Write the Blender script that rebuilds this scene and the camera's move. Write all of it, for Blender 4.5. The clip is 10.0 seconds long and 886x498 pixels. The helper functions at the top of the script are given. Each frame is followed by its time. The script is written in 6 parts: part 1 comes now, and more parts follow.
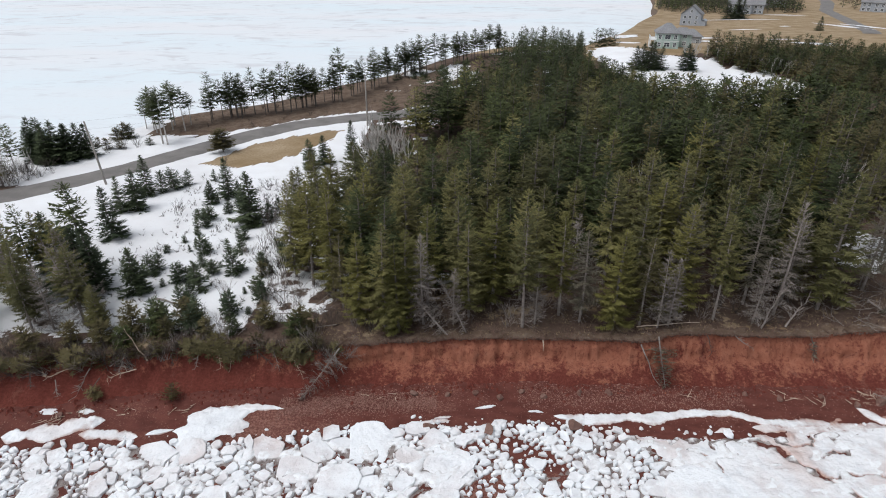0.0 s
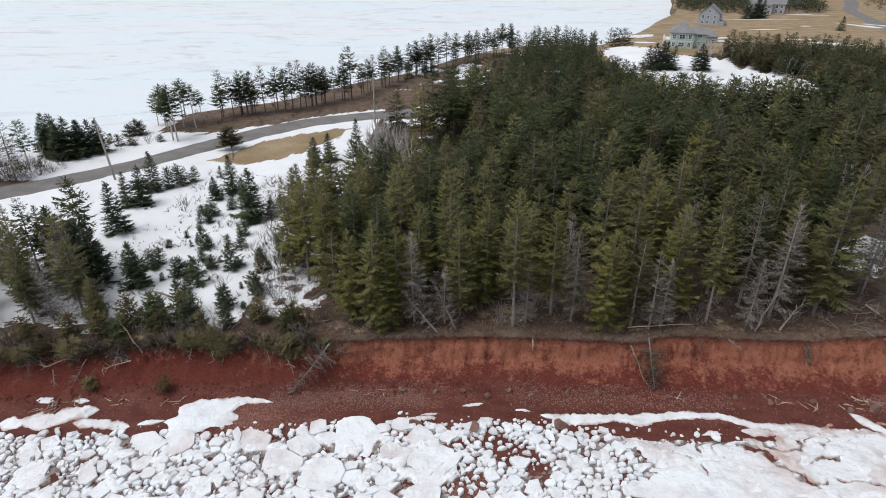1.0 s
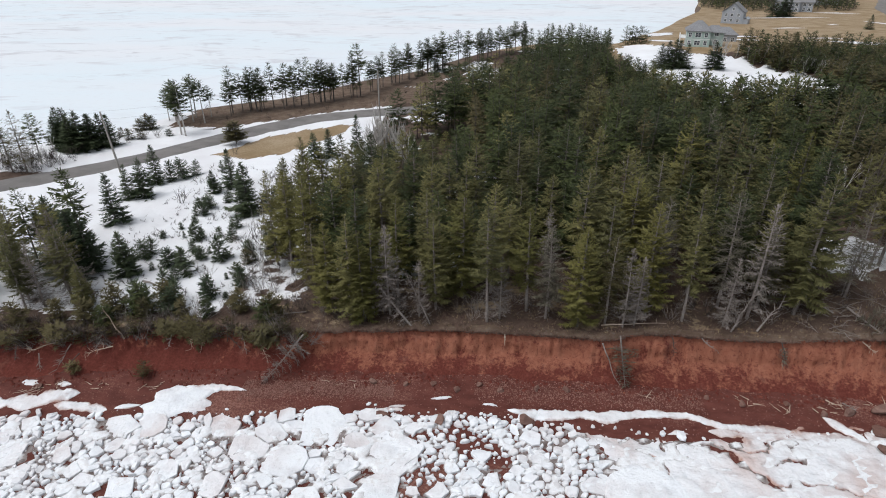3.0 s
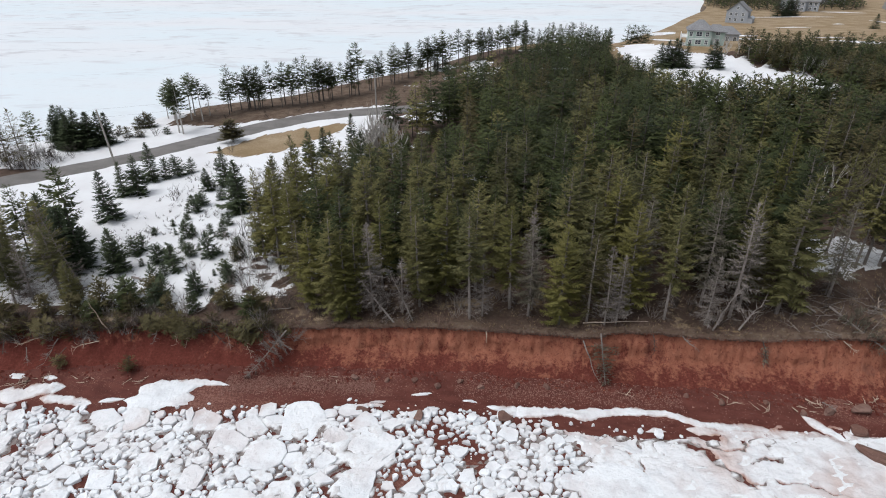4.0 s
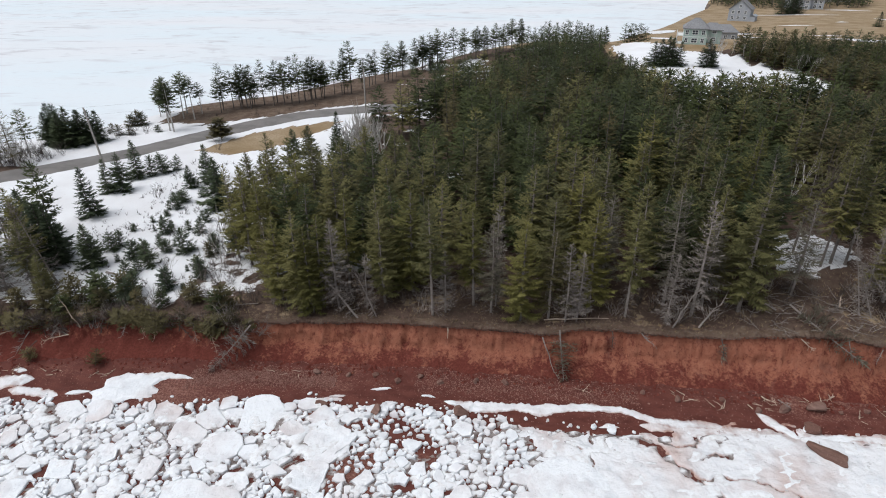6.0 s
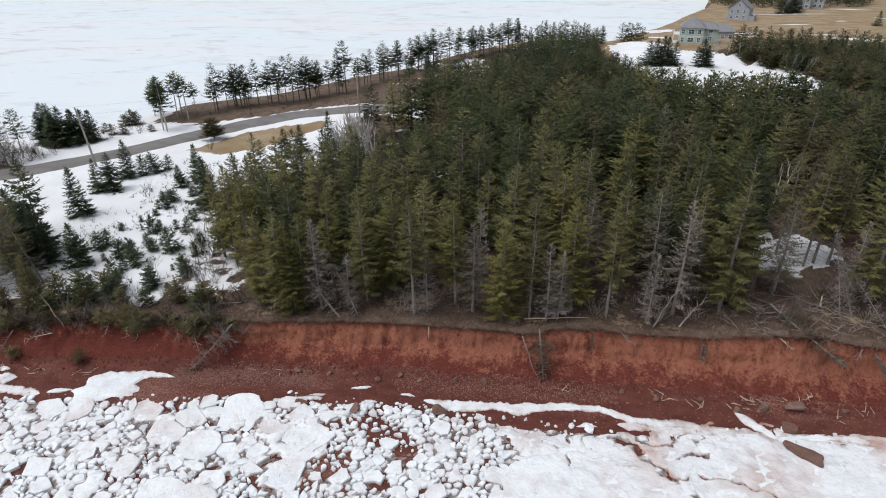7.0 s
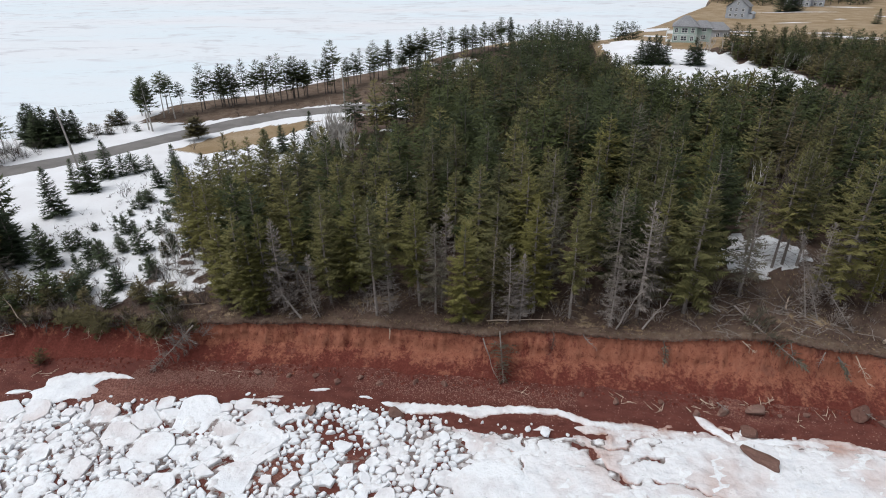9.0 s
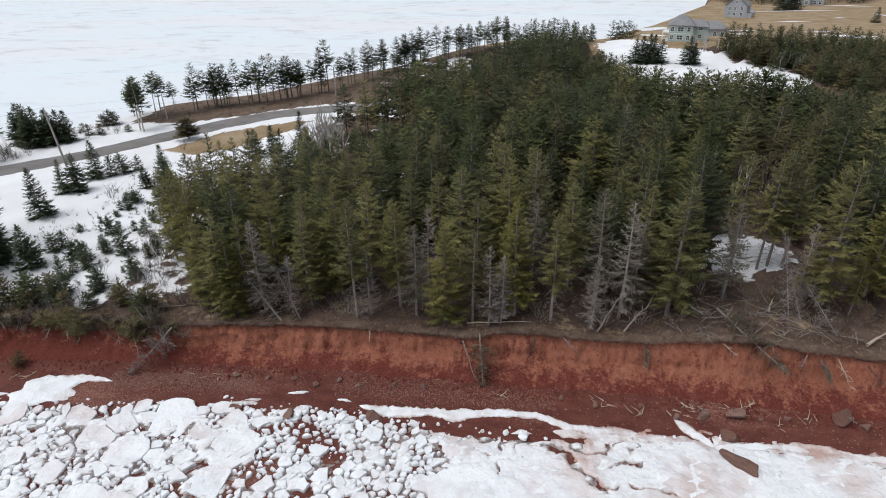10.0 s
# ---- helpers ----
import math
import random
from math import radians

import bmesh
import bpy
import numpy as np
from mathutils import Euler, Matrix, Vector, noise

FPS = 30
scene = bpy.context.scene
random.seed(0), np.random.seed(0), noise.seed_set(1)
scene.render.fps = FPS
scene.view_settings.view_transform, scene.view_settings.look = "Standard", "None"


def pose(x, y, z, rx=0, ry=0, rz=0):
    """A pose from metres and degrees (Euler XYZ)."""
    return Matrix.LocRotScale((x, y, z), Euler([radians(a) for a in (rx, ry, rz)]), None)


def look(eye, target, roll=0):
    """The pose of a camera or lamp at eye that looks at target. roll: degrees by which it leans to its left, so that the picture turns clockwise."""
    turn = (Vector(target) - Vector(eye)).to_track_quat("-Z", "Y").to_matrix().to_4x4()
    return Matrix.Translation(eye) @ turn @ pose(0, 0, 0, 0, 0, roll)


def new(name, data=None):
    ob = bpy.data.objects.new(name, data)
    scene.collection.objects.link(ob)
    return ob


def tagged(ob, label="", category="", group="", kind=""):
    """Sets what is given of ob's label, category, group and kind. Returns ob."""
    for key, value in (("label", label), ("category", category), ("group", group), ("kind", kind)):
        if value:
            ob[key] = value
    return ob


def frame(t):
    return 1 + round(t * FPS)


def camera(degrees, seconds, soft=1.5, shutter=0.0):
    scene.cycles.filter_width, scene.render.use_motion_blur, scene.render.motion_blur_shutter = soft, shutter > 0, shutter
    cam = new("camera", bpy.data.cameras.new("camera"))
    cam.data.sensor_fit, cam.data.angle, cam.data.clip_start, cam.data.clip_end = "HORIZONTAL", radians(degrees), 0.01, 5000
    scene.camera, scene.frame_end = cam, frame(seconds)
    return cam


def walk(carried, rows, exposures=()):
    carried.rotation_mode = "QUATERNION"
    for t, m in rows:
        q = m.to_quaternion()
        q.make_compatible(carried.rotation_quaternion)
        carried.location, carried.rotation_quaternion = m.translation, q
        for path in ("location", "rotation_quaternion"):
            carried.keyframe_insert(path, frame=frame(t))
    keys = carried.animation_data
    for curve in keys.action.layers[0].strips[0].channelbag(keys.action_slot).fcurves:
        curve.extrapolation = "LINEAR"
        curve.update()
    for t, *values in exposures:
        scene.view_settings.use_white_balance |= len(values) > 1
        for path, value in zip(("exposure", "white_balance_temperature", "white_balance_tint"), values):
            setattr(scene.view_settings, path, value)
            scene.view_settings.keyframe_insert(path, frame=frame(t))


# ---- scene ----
cam = camera(74.2, 10.0, soft=1.0)
METRES, EYE, TILT, LEAN, TURN = 20.0, 32.4, -26.4, 0.0, 0.0
ROWS = [
    (0.0, 0.0, 0.0, 0.0, -0.0, 0.0, 0.0),
    (0.5, 0.0566, -0.0046, -0.004, 0.88, -0.01, -0.39),
    (1.0, 0.1097, -0.0098, -0.0056, 1.65, -0.07, -0.75),
    (1.5, 0.1631, -0.0135, -0.0073, 2.42, -0.13, -1.12),
    (2.0, 0.2162, -0.0152, -0.0113, 3.09, -0.17, -1.39),
    (3.5, 0.3714, -0.0246, -0.0201, 4.27, -0.32, -1.85),
    (4.0, 0.4234, -0.0273, -0.023, 4.59, -0.35, -1.98),
    (4.5, 0.4758, -0.0322, -0.0226, 4.86, -0.4, -2.08),
    (5.0, 0.5267, -0.0357, -0.0233, 5.07, -0.44, -2.14),
    (5.5, 0.5756, -0.0368, -0.0242, 5.26, -0.48, -2.18),
    (7.0, 0.7153, -0.033, -0.0213, 5.65, -0.57, -2.26),
    (7.5, 0.7612, -0.0276, -0.0202, 5.76, -0.59, -2.24),
    (8.0, 0.8081, -0.0171, -0.0165, 5.88, -0.62, -2.26),
    (8.5, 0.8539, -0.0075, -0.012, 6.02, -0.65, -2.29),
    (9.0, 0.8982, 0.0056, -0.0057, 6.14, -0.67, -2.29),
    (9.5, 0.9432, 0.018, 0.0019, 6.23, -0.71, -2.3),
    (10.0, 0.9867, 0.035, 0.008, 6.32, -0.75, -2.27),
]
EXPOSURE, KELVIN = 0.21, 6200.0
walk(cam, [(t, pose(0, 0, EYE, TILT, LEAN, TURN) @ pose(METRES * x, METRES * y, METRES * z, 90 + pitch, roll, yaw)) for t, x, y, z, yaw, pitch, roll in ROWS],
     exposures=[(0.0, EXPOSURE, KELVIN, 10.0), (10.0, EXPOSURE, KELVIN, 10.0)])

# ---- sky and overcast sun ----
SUN_UP, SUN_TURN = radians(62), radians(250)
world = bpy.data.worlds.new("overcast_sky")
scene.world = world
world.use_nodes = True
wn, wl = world.node_tree.nodes, world.node_tree.links
sky = wn.new("ShaderNodeTexSky")
sky.sky_type = "NISHITA"
sky.sun_disc = False
sky.sun_elevation, sky.sun_rotation = SUN_UP, SUN_TURN
sky.dust_density, sky.air_density = 4.0, 1.0
cloud = wn.new("ShaderNodeHueSaturation")
cloud.inputs["Saturation"].default_value = 0.25
wl.new(sky.outputs[0], cloud.inputs["Color"])
wl.new(cloud.outputs[0], wn["Background"].inputs[0])
wn["Background"].inputs[1].default_value = 0.13
sun_data = bpy.data.lights.new("sun", "SUN")
sun_data.energy, sun_data.angle, sun_data.color = 0.9, radians(60), (1.0, 0.97, 0.93)
sun = new("sun", sun_data)
sun_from = Vector((math.sin(SUN_TURN) * math.cos(SUN_UP), math.cos(SUN_TURN) * math.cos(SUN_UP), math.sin(SUN_UP)))
sun.matrix_world = look(sun_from * 100, (0, 0, 0))


# ---- materials ----
class Nodes:
    """A small builder for node materials."""

    def __init__(self, name, rough=0.8, spec=0.3):
        self.mat = bpy.data.materials.new(name)
        self.mat.use_nodes = True
        self.n, self.l = self.mat.node_tree.nodes, self.mat.node_tree.links
        self.bsdf = self.n["Principled BSDF"]
        self.bsdf.inputs["Roughness"].default_value = rough
        self.bsdf.inputs["Specular IOR Level"].default_value = spec
        self.geo = self.n.new("ShaderNodeNewGeometry")
        self.info = self.n.new("ShaderNodeObjectInfo")

    def link(self, a, b):
        if isinstance(a, (int, float)):
            b.default_value = a
        elif isinstance(a, tuple):
            b.default_value = (*a, 1.0)
        else:
            self.l.new(a, b)

    def noise(self, scale, detail=4.0, rough=0.55, stretch=(1, 1, 1), warp=0.0):
        m = self.n.new("ShaderNodeMapping")
        m.inputs["Scale"].default_value = stretch
        self.l.new(self.geo.outputs["Position"], m.inputs[0])
        t = self.n.new("ShaderNodeTexNoise")
        t.inputs["Scale"].default_value, t.inputs["Detail"].default_value = scale, detail
        t.inputs["Roughness"].default_value, t.inputs["Distortion"].default_value = rough, warp
        self.l.new(m.outputs[0], t.inputs["Vector"])
        return t.outputs["Fac"]

    def voronoi(self, scale, feature="F1", stretch=(1, 1, 1)):
        m = self.n.new("ShaderNodeMapping")
        m.inputs["Scale"].default_value = stretch
        self.l.new(self.geo.outputs["Position"], m.inputs[0])
        t = self.n.new("ShaderNodeTexVoronoi")
        t.feature = feature
        t.inputs["Scale"].default_value = scale
        self.l.new(m.outputs[0], t.inputs["Vector"])
        return t.outputs["Distance"]

    def ramp(self, fac, lo, hi):
        r = self.n.new("ShaderNodeMapRange")
        r.inputs["From Min"].default_value, r.inputs["From Max"].default_value = lo, hi
        r.clamp = True
        self.link(fac, r.inputs["Value"])
        return r.outputs["Result"]

    def mix(self, fac, a, b):
        m = self.n.new("ShaderNodeMix")
        m.data_type = "RGBA"
        self.link(fac, m.inputs["Factor"])
        self.link(a, m.inputs[6])
        self.link(b, m.inputs[7])
        return m.outputs[2]

    def math(self, op, a, b=0.0):
        m = self.n.new("ShaderNodeMath")
        m.operation = op
        self.link(a, m.inputs[0])
        self.link(b, m.inputs[1])
        return m.outputs[0]

    def xyz(self):
        s = self.n.new("ShaderNodeSeparateXYZ")
        self.l.new(self.geo.outputs["Position"], s.inputs[0])
        return s.outputs

    def attribute(self, name):
        a = self.n.new("ShaderNodeAttribute")
        a.attribute_name = name
        s = self.n.new("ShaderNodeSeparateColor")
        self.l.new(a.outputs["Color"], s.inputs[0])
        return s.outputs

    def done(self, colour, bump=None, strength=0.4, distance=0.05):
        self.link(colour, self.bsdf.inputs["Base Color"])
        if bump is not None:
            b = self.n.new("ShaderNodeBump")
            b.inputs["Strength"].default_value, b.inputs["Distance"].default_value = strength, distance
            self.l.new(bump, b.inputs["Height"])
            self.l.new(b.outputs[0], self.bsdf.inputs["Normal"])
        return self.mat


def plain(name, a, b, scale=3.0, rough=0.7, bump=0.3, spec=0.3):
    k = Nodes(name, rough, spec)
    f = k.noise(scale, 6)
    big = k.noise(scale * 0.13, 3)
    return k.done(k.mix(k.ramp(k.math("ADD", k.math("MULTIPLY", f, 0.6), k.math("MULTIPLY", big, 0.4)), 0.35, 0.65), a, b), f, bump, 0.03)


def needles(name, dark, light, tip):
    """Conifer needles: each tree has its own tone, each spray varies about it."""
    k = Nodes(name, 0.65, 0.2)
    own = k.math("FRACT", k.math("ADD", k.info.outputs["Random"], k.attribute("tone")[0]))
    tone = k.mix(own, dark, light)
    var = k.mix(k.math("MULTIPLY", k.ramp(k.geo.outputs["Random Per Island"], 0.3, 1.0), k.ramp(own, -0.3, 1.0)), tone, tip)
    patch = k.mix(k.math("MULTIPLY", k.ramp(k.noise(0.08, 2), 0.4, 0.7), 0.6), var, dark)
    mat = k.done(patch)
    thin = k.n.new("ShaderNodeBsdfTranslucent")
    both = k.n.new("ShaderNodeMixShader")
    both.inputs[0].default_value = 0.22
    k.l.new(patch, thin.inputs["Color"])
    k.l.new(k.bsdf.outputs[0], both.inputs[1])
    k.l.new(thin.outputs[0], both.inputs[2])
    k.l.new(both.outputs[0], k.n["Material Output"].inputs["Surface"])
    return mat


NEEDLE_OLIVE = needles("needles_olive", (0.085, 0.086, 0.038), (0.194, 0.179, 0.066), (0.259, 0.232, 0.089))
NEEDLE_DARK = needles("needles_dark", (0.036, 0.047, 0.020), (0.075, 0.090, 0.032), (0.116, 0.133, 0.044))
NEEDLE_LICHEN = needles("lichen_grey_needles", (0.100, 0.090, 0.062), (0.175, 0.158, 0.118), (0.25, 0.225, 0.17))
NEEDLE_BRIGHT = needles("needles_yellow_olive", (0.126, 0.122, 0.038), (0.198, 0.180, 0.055), (0.258, 0.230, 0.079))
NEEDLE_GREEN = needles("sapling_needles", (0.048, 0.066, 0.036), (0.080, 0.102, 0.052), (0.120, 0.142, 0.072))
NEEDLE_RUST = needles("rusty_needles", (0.085, 0.076, 0.034), (0.13, 0.108, 0.048), (0.18, 0.145, 0.068))
BARK = plain("bark_grey_brown", (0.085, 0.073, 0.064), (0.18, 0.158, 0.14), 6.0, 0.9)
DEADWOOD = plain("dead_grey_wood", (0.145, 0.122, 0.106), (0.310, 0.272, 0.245), 5.0, 0.85)
DRIFT = plain("bleached_driftwood", (0.30, 0.23, 0.17), (0.55, 0.45, 0.36), 5.0, 0.8)
BIRCH = plain("pale_birch_bark", (0.28, 0.262, 0.24), (0.56, 0.53, 0.49), 4.0, 0.7)
TWIG = plain("bare_twigs", (0.045, 0.036, 0.031), (0.115, 0.094, 0.082), 4.0, 0.9)
POLE_WOOD = plain("weathered_pole_wood", (0.20, 0.18, 0.16), (0.33, 0.31, 0.28), 5.0, 0.85)


def ground_material():
    k = Nodes("land_cover", 0.92, 0.15)
    cover = k.attribute("cover")
    fine, mid, big = k.noise(3.0, 8, 0.62), k.noise(0.7, 5, 0.6), k.noise(0.16, 4, 0.55)
    floor = k.mix(k.ramp(mid, 0.35, 0.65), (0.062, 0.039, 0.030), (0.122, 0.085, 0.065))
    floor = k.mix(k.ramp(fine, 0.5, 0.75), floor, (0.122, 0.092, 0.069))
    straw = k.mix(k.ramp(big, 0.35, 0.65), (0.240, 0.172, 0.096), (0.350, 0.272, 0.180))
    straw = k.mix(k.ramp(fine, 0.45, 0.8), straw, (0.19, 0.125, 0.062))
    soil = k.mix(k.ramp(mid, 0.35, 0.68), (0.092, 0.060, 0.042), (0.165, 0.120, 0.086))
    soil = k.mix(k.ramp(fine, 0.52, 0.72), soil, (0.18, 0.15, 0.125))
    snow = k.mix(k.ramp(big, 0.35, 0.7), (0.76, 0.77, 0.78), (0.68, 0.676, 0.68))
    snow = k.mix(k.ramp(fine, 0.60, 0.80), snow, (0.57, 0.545, 0.525))
    rough = k.math("MULTIPLY", k.math("SUBTRACT", k.math("ADD", k.math("MULTIPLY", fine, 0.45), k.math("MULTIPLY", mid, 0.55)), 0.5), 1.3)

    def edge(channel):
        return k.ramp(k.math("ADD", cover[channel], rough), 0.44, 0.56)

    c = k.mix(edge(1), floor, straw)
    c = k.mix(edge(2), c, soil)
    c = k.mix(edge(0), c, snow)
    return k.done(c, fine, 0.5, 0.12)


def cliff_material():
    k = Nodes("red_sandstone_till", 0.95, 0.1)
    z = k.xyz()[2]
    flute = k.noise(1.7, 9, 0.70, (1.2, 1.2, 0.20), 0.3)
    blot = k.noise(0.42, 10, 0.72, (1.3, 1.3, 0.4), 0.3)
    fine = k.noise(5.0, 8, 0.65)
    crumbs = k.noise(3.6, 7, 0.72, (1, 1, 0.7), 1.0)
    veil = k.noise(0.9, 9, 0.75, (1, 1, 0.7), 0.6)
    dark = k.mix(k.ramp(fine, 0.35, 0.7), (0.098, 0.026, 0.019), (0.160, 0.046, 0.034))
    pale = k.mix(k.ramp(flute, 0.3, 0.7), (0.222, 0.076, 0.046), (0.318, 0.136, 0.086))
    up = k.ramp(z, 0.9, 2.2)
    dry = k.math("ADD", 0.45, k.math("MULTIPLY", k.ramp(k.xyz()[0], -11.0, -7.0), 0.55))
    where = k.math("ADD", k.math("MULTIPLY", k.math("ADD", k.math("MULTIPLY", up, 0.75), dry), 0.24), k.math("ADD", k.math("MULTIPLY", blot, 0.60), k.math("ADD", k.math("MULTIPLY", flute, 0.45), k.math("MULTIPLY", fine, 0.25))))
    c = k.mix(k.ramp(where, 0.925, 1.040), dark, pale)
    c = k.mix(k.math("MULTIPLY", k.ramp(crumbs, 0.55, 0.60), 0.72), c, dark)
    c = k.mix(k.math("MULTIPLY", k.ramp(veil, 0.56, 0.66), 0.55), c, (0.215, 0.098, 0.072))
    relief = k.math("ADD", k.math("MULTIPLY", flute, 0.6), k.math("MULTIPLY", fine, 0.4))
    return k.done(c, k.math("ADD", relief, k.math("MULTIPLY", crumbs, 0.6)), 1.0, 0.18)


def beach_material():
    """Red mud with fans of dry pinkish grit and damp brown hollows."""
    k = Nodes("wet_red_mud", 0.85, 0.2)
    fine, mid, big = k.noise(7.0, 9, 0.7), k.noise(1.1, 6, 0.65, (0.6, 1.2, 1)), k.noise(0.22, 5, 0.6, (0.5, 1.3, 1), 0.5)
    c = k.mix(k.ramp(mid, 0.35, 0.65), (0.080, 0.024, 0.018), (0.128, 0.043, 0.032))
    grit = k.mix(k.ramp(fine, 0.42, 0.66), (0.150, 0.060, 0.044), (0.260, 0.140, 0.110))
    c = k.mix(k.ramp(k.math("ADD", k.math("MULTIPLY", big, 0.7), k.math("MULTIPLY", fine, 0.4)), 0.58, 0.68), c, grit)
    c = k.mix(k.math("MULTIPLY", k.ramp(k.noise(2.4, 8, 0.7), 0.58, 0.68), 0.4), c, (0.185, 0.090, 0.070))
    return k.done(c, fine, 0.7, 0.08)


def ice_material(name, stain, white=(0.725, 0.73, 0.74)):
    """Broken sea ice: chalky white, blue-grey where thin, rust-stained in blotches."""
    k = Nodes(name, 0.55, 0.4)
    fine, mid, big = k.noise(3.5, 8, 0.62), k.noise(0.8, 5, 0.6), k.noise(0.22, 4, 0.5)
    c = k.mix(k.ramp(mid, 0.46, 0.72), white, (0.64, 0.665, 0.69))
    c = k.mix(k.ramp(fine, 0.58, 0.80), c, (0.60, 0.60, 0.61))
    rust = k.math("ADD", k.math("MULTIPLY", big, 0.75), k.math("MULTIPLY", k.math("ADD", mid, k.math("MULTIPLY", k.info.outputs["Random"], 0.3)), 0.28))
    c = k.mix(k.ramp(k.math("ADD", k.attribute("shore_mud")[0], k.math("MULTIPLY", k.math("SUBTRACT", mid, 0.5), 1.6)), 0.40, 0.95), c, k.mix(k.ramp(fine, 0.35, 0.65), (0.15, 0.058, 0.042), (0.46, 0.32, 0.265)))
    c = k.mix(k.math("MULTIPLY", k.ramp(rust, 0.50, 0.75), stain), c, (0.44, 0.28, 0.225))
    return k.done(c, k.math("ADD", fine, k.math("MULTIPLY", k.noise(1.8, 5, 0.6), 1.5)), 0.8, 0.10)


def sea_ice_material():
    k = Nodes("snow_covered_sea_ice", 0.75, 0.25)
    streak, big, fine = k.noise(0.05, 6, 0.60, (0.7, 1.2, 1), 1.2), k.noise(0.008, 4, 0.5, (0.6, 1.5, 1)), k.noise(0.5, 6, 0.6)
    c = k.mix(k.ramp(big, 0.38, 0.62), (0.655, 0.722, 0.752), (0.70, 0.705, 0.718))
    c = k.mix(k.math("MULTIPLY", k.ramp(streak, 0.54, 0.68), 0.85), c, (0.53, 0.53, 0.548))
    c = k.mix(k.ramp(fine, 0.55, 0.85), c, (0.63, 0.64, 0.655))
    dash = k.math("MULTIPLY", k.ramp(k.noise(0.22, 4, 0.55, (0.45, 1.0, 1), 0.8), 0.56, 0.70), k.ramp(k.noise(0.03, 3, 0.5), 0.44, 0.60))
    c = k.mix(k.math("MULTIPLY", dash, 0.8), c, (0.46, 0.46, 0.48))
    return k.done(c, fine, 0.3, 0.1)


def asphalt_material():
    k = Nodes("worn_asphalt", 0.85, 0.25)
    fine, mid = k.noise(9.0, 6), k.noise(0.4, 4)
    c = k.mix(k.ramp(mid, 0.35, 0.65), (0.150, 0.140, 0.132), (0.205, 0.192, 0.180))
    return k.done(k.mix(k.ramp(fine, 0.5, 0.8), c, (0.12, 0.115, 0.11)), fine, 0.3, 0.02)


def stone_material():
    k = Nodes("brown_sandstone", 0.85, 0.2)
    fine, mid = k.noise(5.0, 8, 0.65), k.noise(1.0, 6, 0.65, (1, 1, 7))
    tone = k.mix(k.info.outputs["Random"], (0.150, 0.078, 0.060), (0.25, 0.160, 0.130))
    c = k.mix(k.ramp(mid, 0.35, 0.7), tone, (0.13, 0.070, 0.055))
    return k.done(k.mix(k.ramp(fine, 0.55, 0.8), c, (0.27, 0.18, 0.145)), k.math("ADD", fine, mid), 0.9, 0.10)


def pebble_material():
    k = Nodes("pink_pebbles", 0.85, 0.2)
    return k.done(k.mix(k.geo.outputs["Random Per Island"], (0.12, 0.052, 0.040), (0.27, 0.155, 0.125)))


def siding_material(name, a, b, pitch):
    """Painted clapboard: overlapping boards with a shadowed lower edge in relief."""
    k = Nodes(name, 0.6, 0.3)
    z = k.xyz()[2]
    wave = k.math("FRACT", k.math("MULTIPLY", z, 1.0 / pitch))
    return k.done(k.mix(k.ramp(k.noise(0.8, 5), 0.35, 0.65), a, b), wave, 0.6, 0.02)


GROUND, CLIFF, BEACH = ground_material(), cliff_material(), beach_material()
ICE_SHEET = ice_material("shore_ice_sheet", 0.8)
ICE, ICE_DIRTY, SEA_ICE = ice_material("broken_ice", 0.35, (0.775, 0.795, 0.81)), ice_material("stained_shore_ice", 0.8), sea_ice_material()


def slush_material():
    k = Nodes("frozen_slush", 0.6, 0.3)
    fine = k.noise(2.5, 7, 0.65)
    # low fill: dirty slush, with the shade of the gaps put into its colour
    grey = k.mix(k.ramp(fine, 0.35, 0.65), (0.10, 0.074, 0.066), (0.30, 0.265, 0.25))
    white = k.mix(k.ramp(fine, 0.45, 0.75), (0.76, 0.775, 0.785), (0.56, 0.53, 0.52))
    return k.done(k.mix(k.ramp(k.math("ADD", k.attribute("fill")[0], k.math("MULTIPLY", k.math("SUBTRACT", fine, 0.5), 0.5)), 0.10, 0.30), grey, white), fine, 0.6, 0.08)


SLUSH = slush_material()
ASPHALT, STONE, PEBBLE = asphalt_material(), stone_material(), pebble_material()
SIDING_GREEN = siding_material("sage_green_clapboard", (0.33, 0.43, 0.39), (0.42, 0.51, 0.47), 0.18)
SIDING_GREY = siding_material("pale_blue_grey_clapboard", (0.30, 0.33, 0.37), (0.37, 0.39, 0.42), 0.18)
SHINGLE = plain("grey_asphalt_shingles", (0.16, 0.16, 0.165), (0.25, 0.25, 0.255), 2.5, 0.9)
WHITE_PAINT = plain("white_painted_trim", (0.74, 0.74, 0.73), (0.82, 0.82, 0.81), 2.0, 0.5)
TURF = plain("torn_turf_roots", (0.088, 0.052, 0.040), (0.165, 0.108, 0.084), 2.0, 0.9)
STRAW = plain("dead_grass_blades", (0.16, 0.115, 0.06), (0.30, 0.235, 0.14), 2.0, 0.9)
METAL = plain("dark_cable", (0.03, 0.03, 0.03), (0.06, 0.06, 0.06), 2.0, 0.6)


def glass_material():
    k = Nodes("window_glass", 0.05, 0.5)
    return k.done(k.mix(k.ramp(k.noise(0.4, 2), 0.3, 0.7), (0.03, 0.04, 0.05), (0.06, 0.07, 0.08)))


GLASS = glass_material()


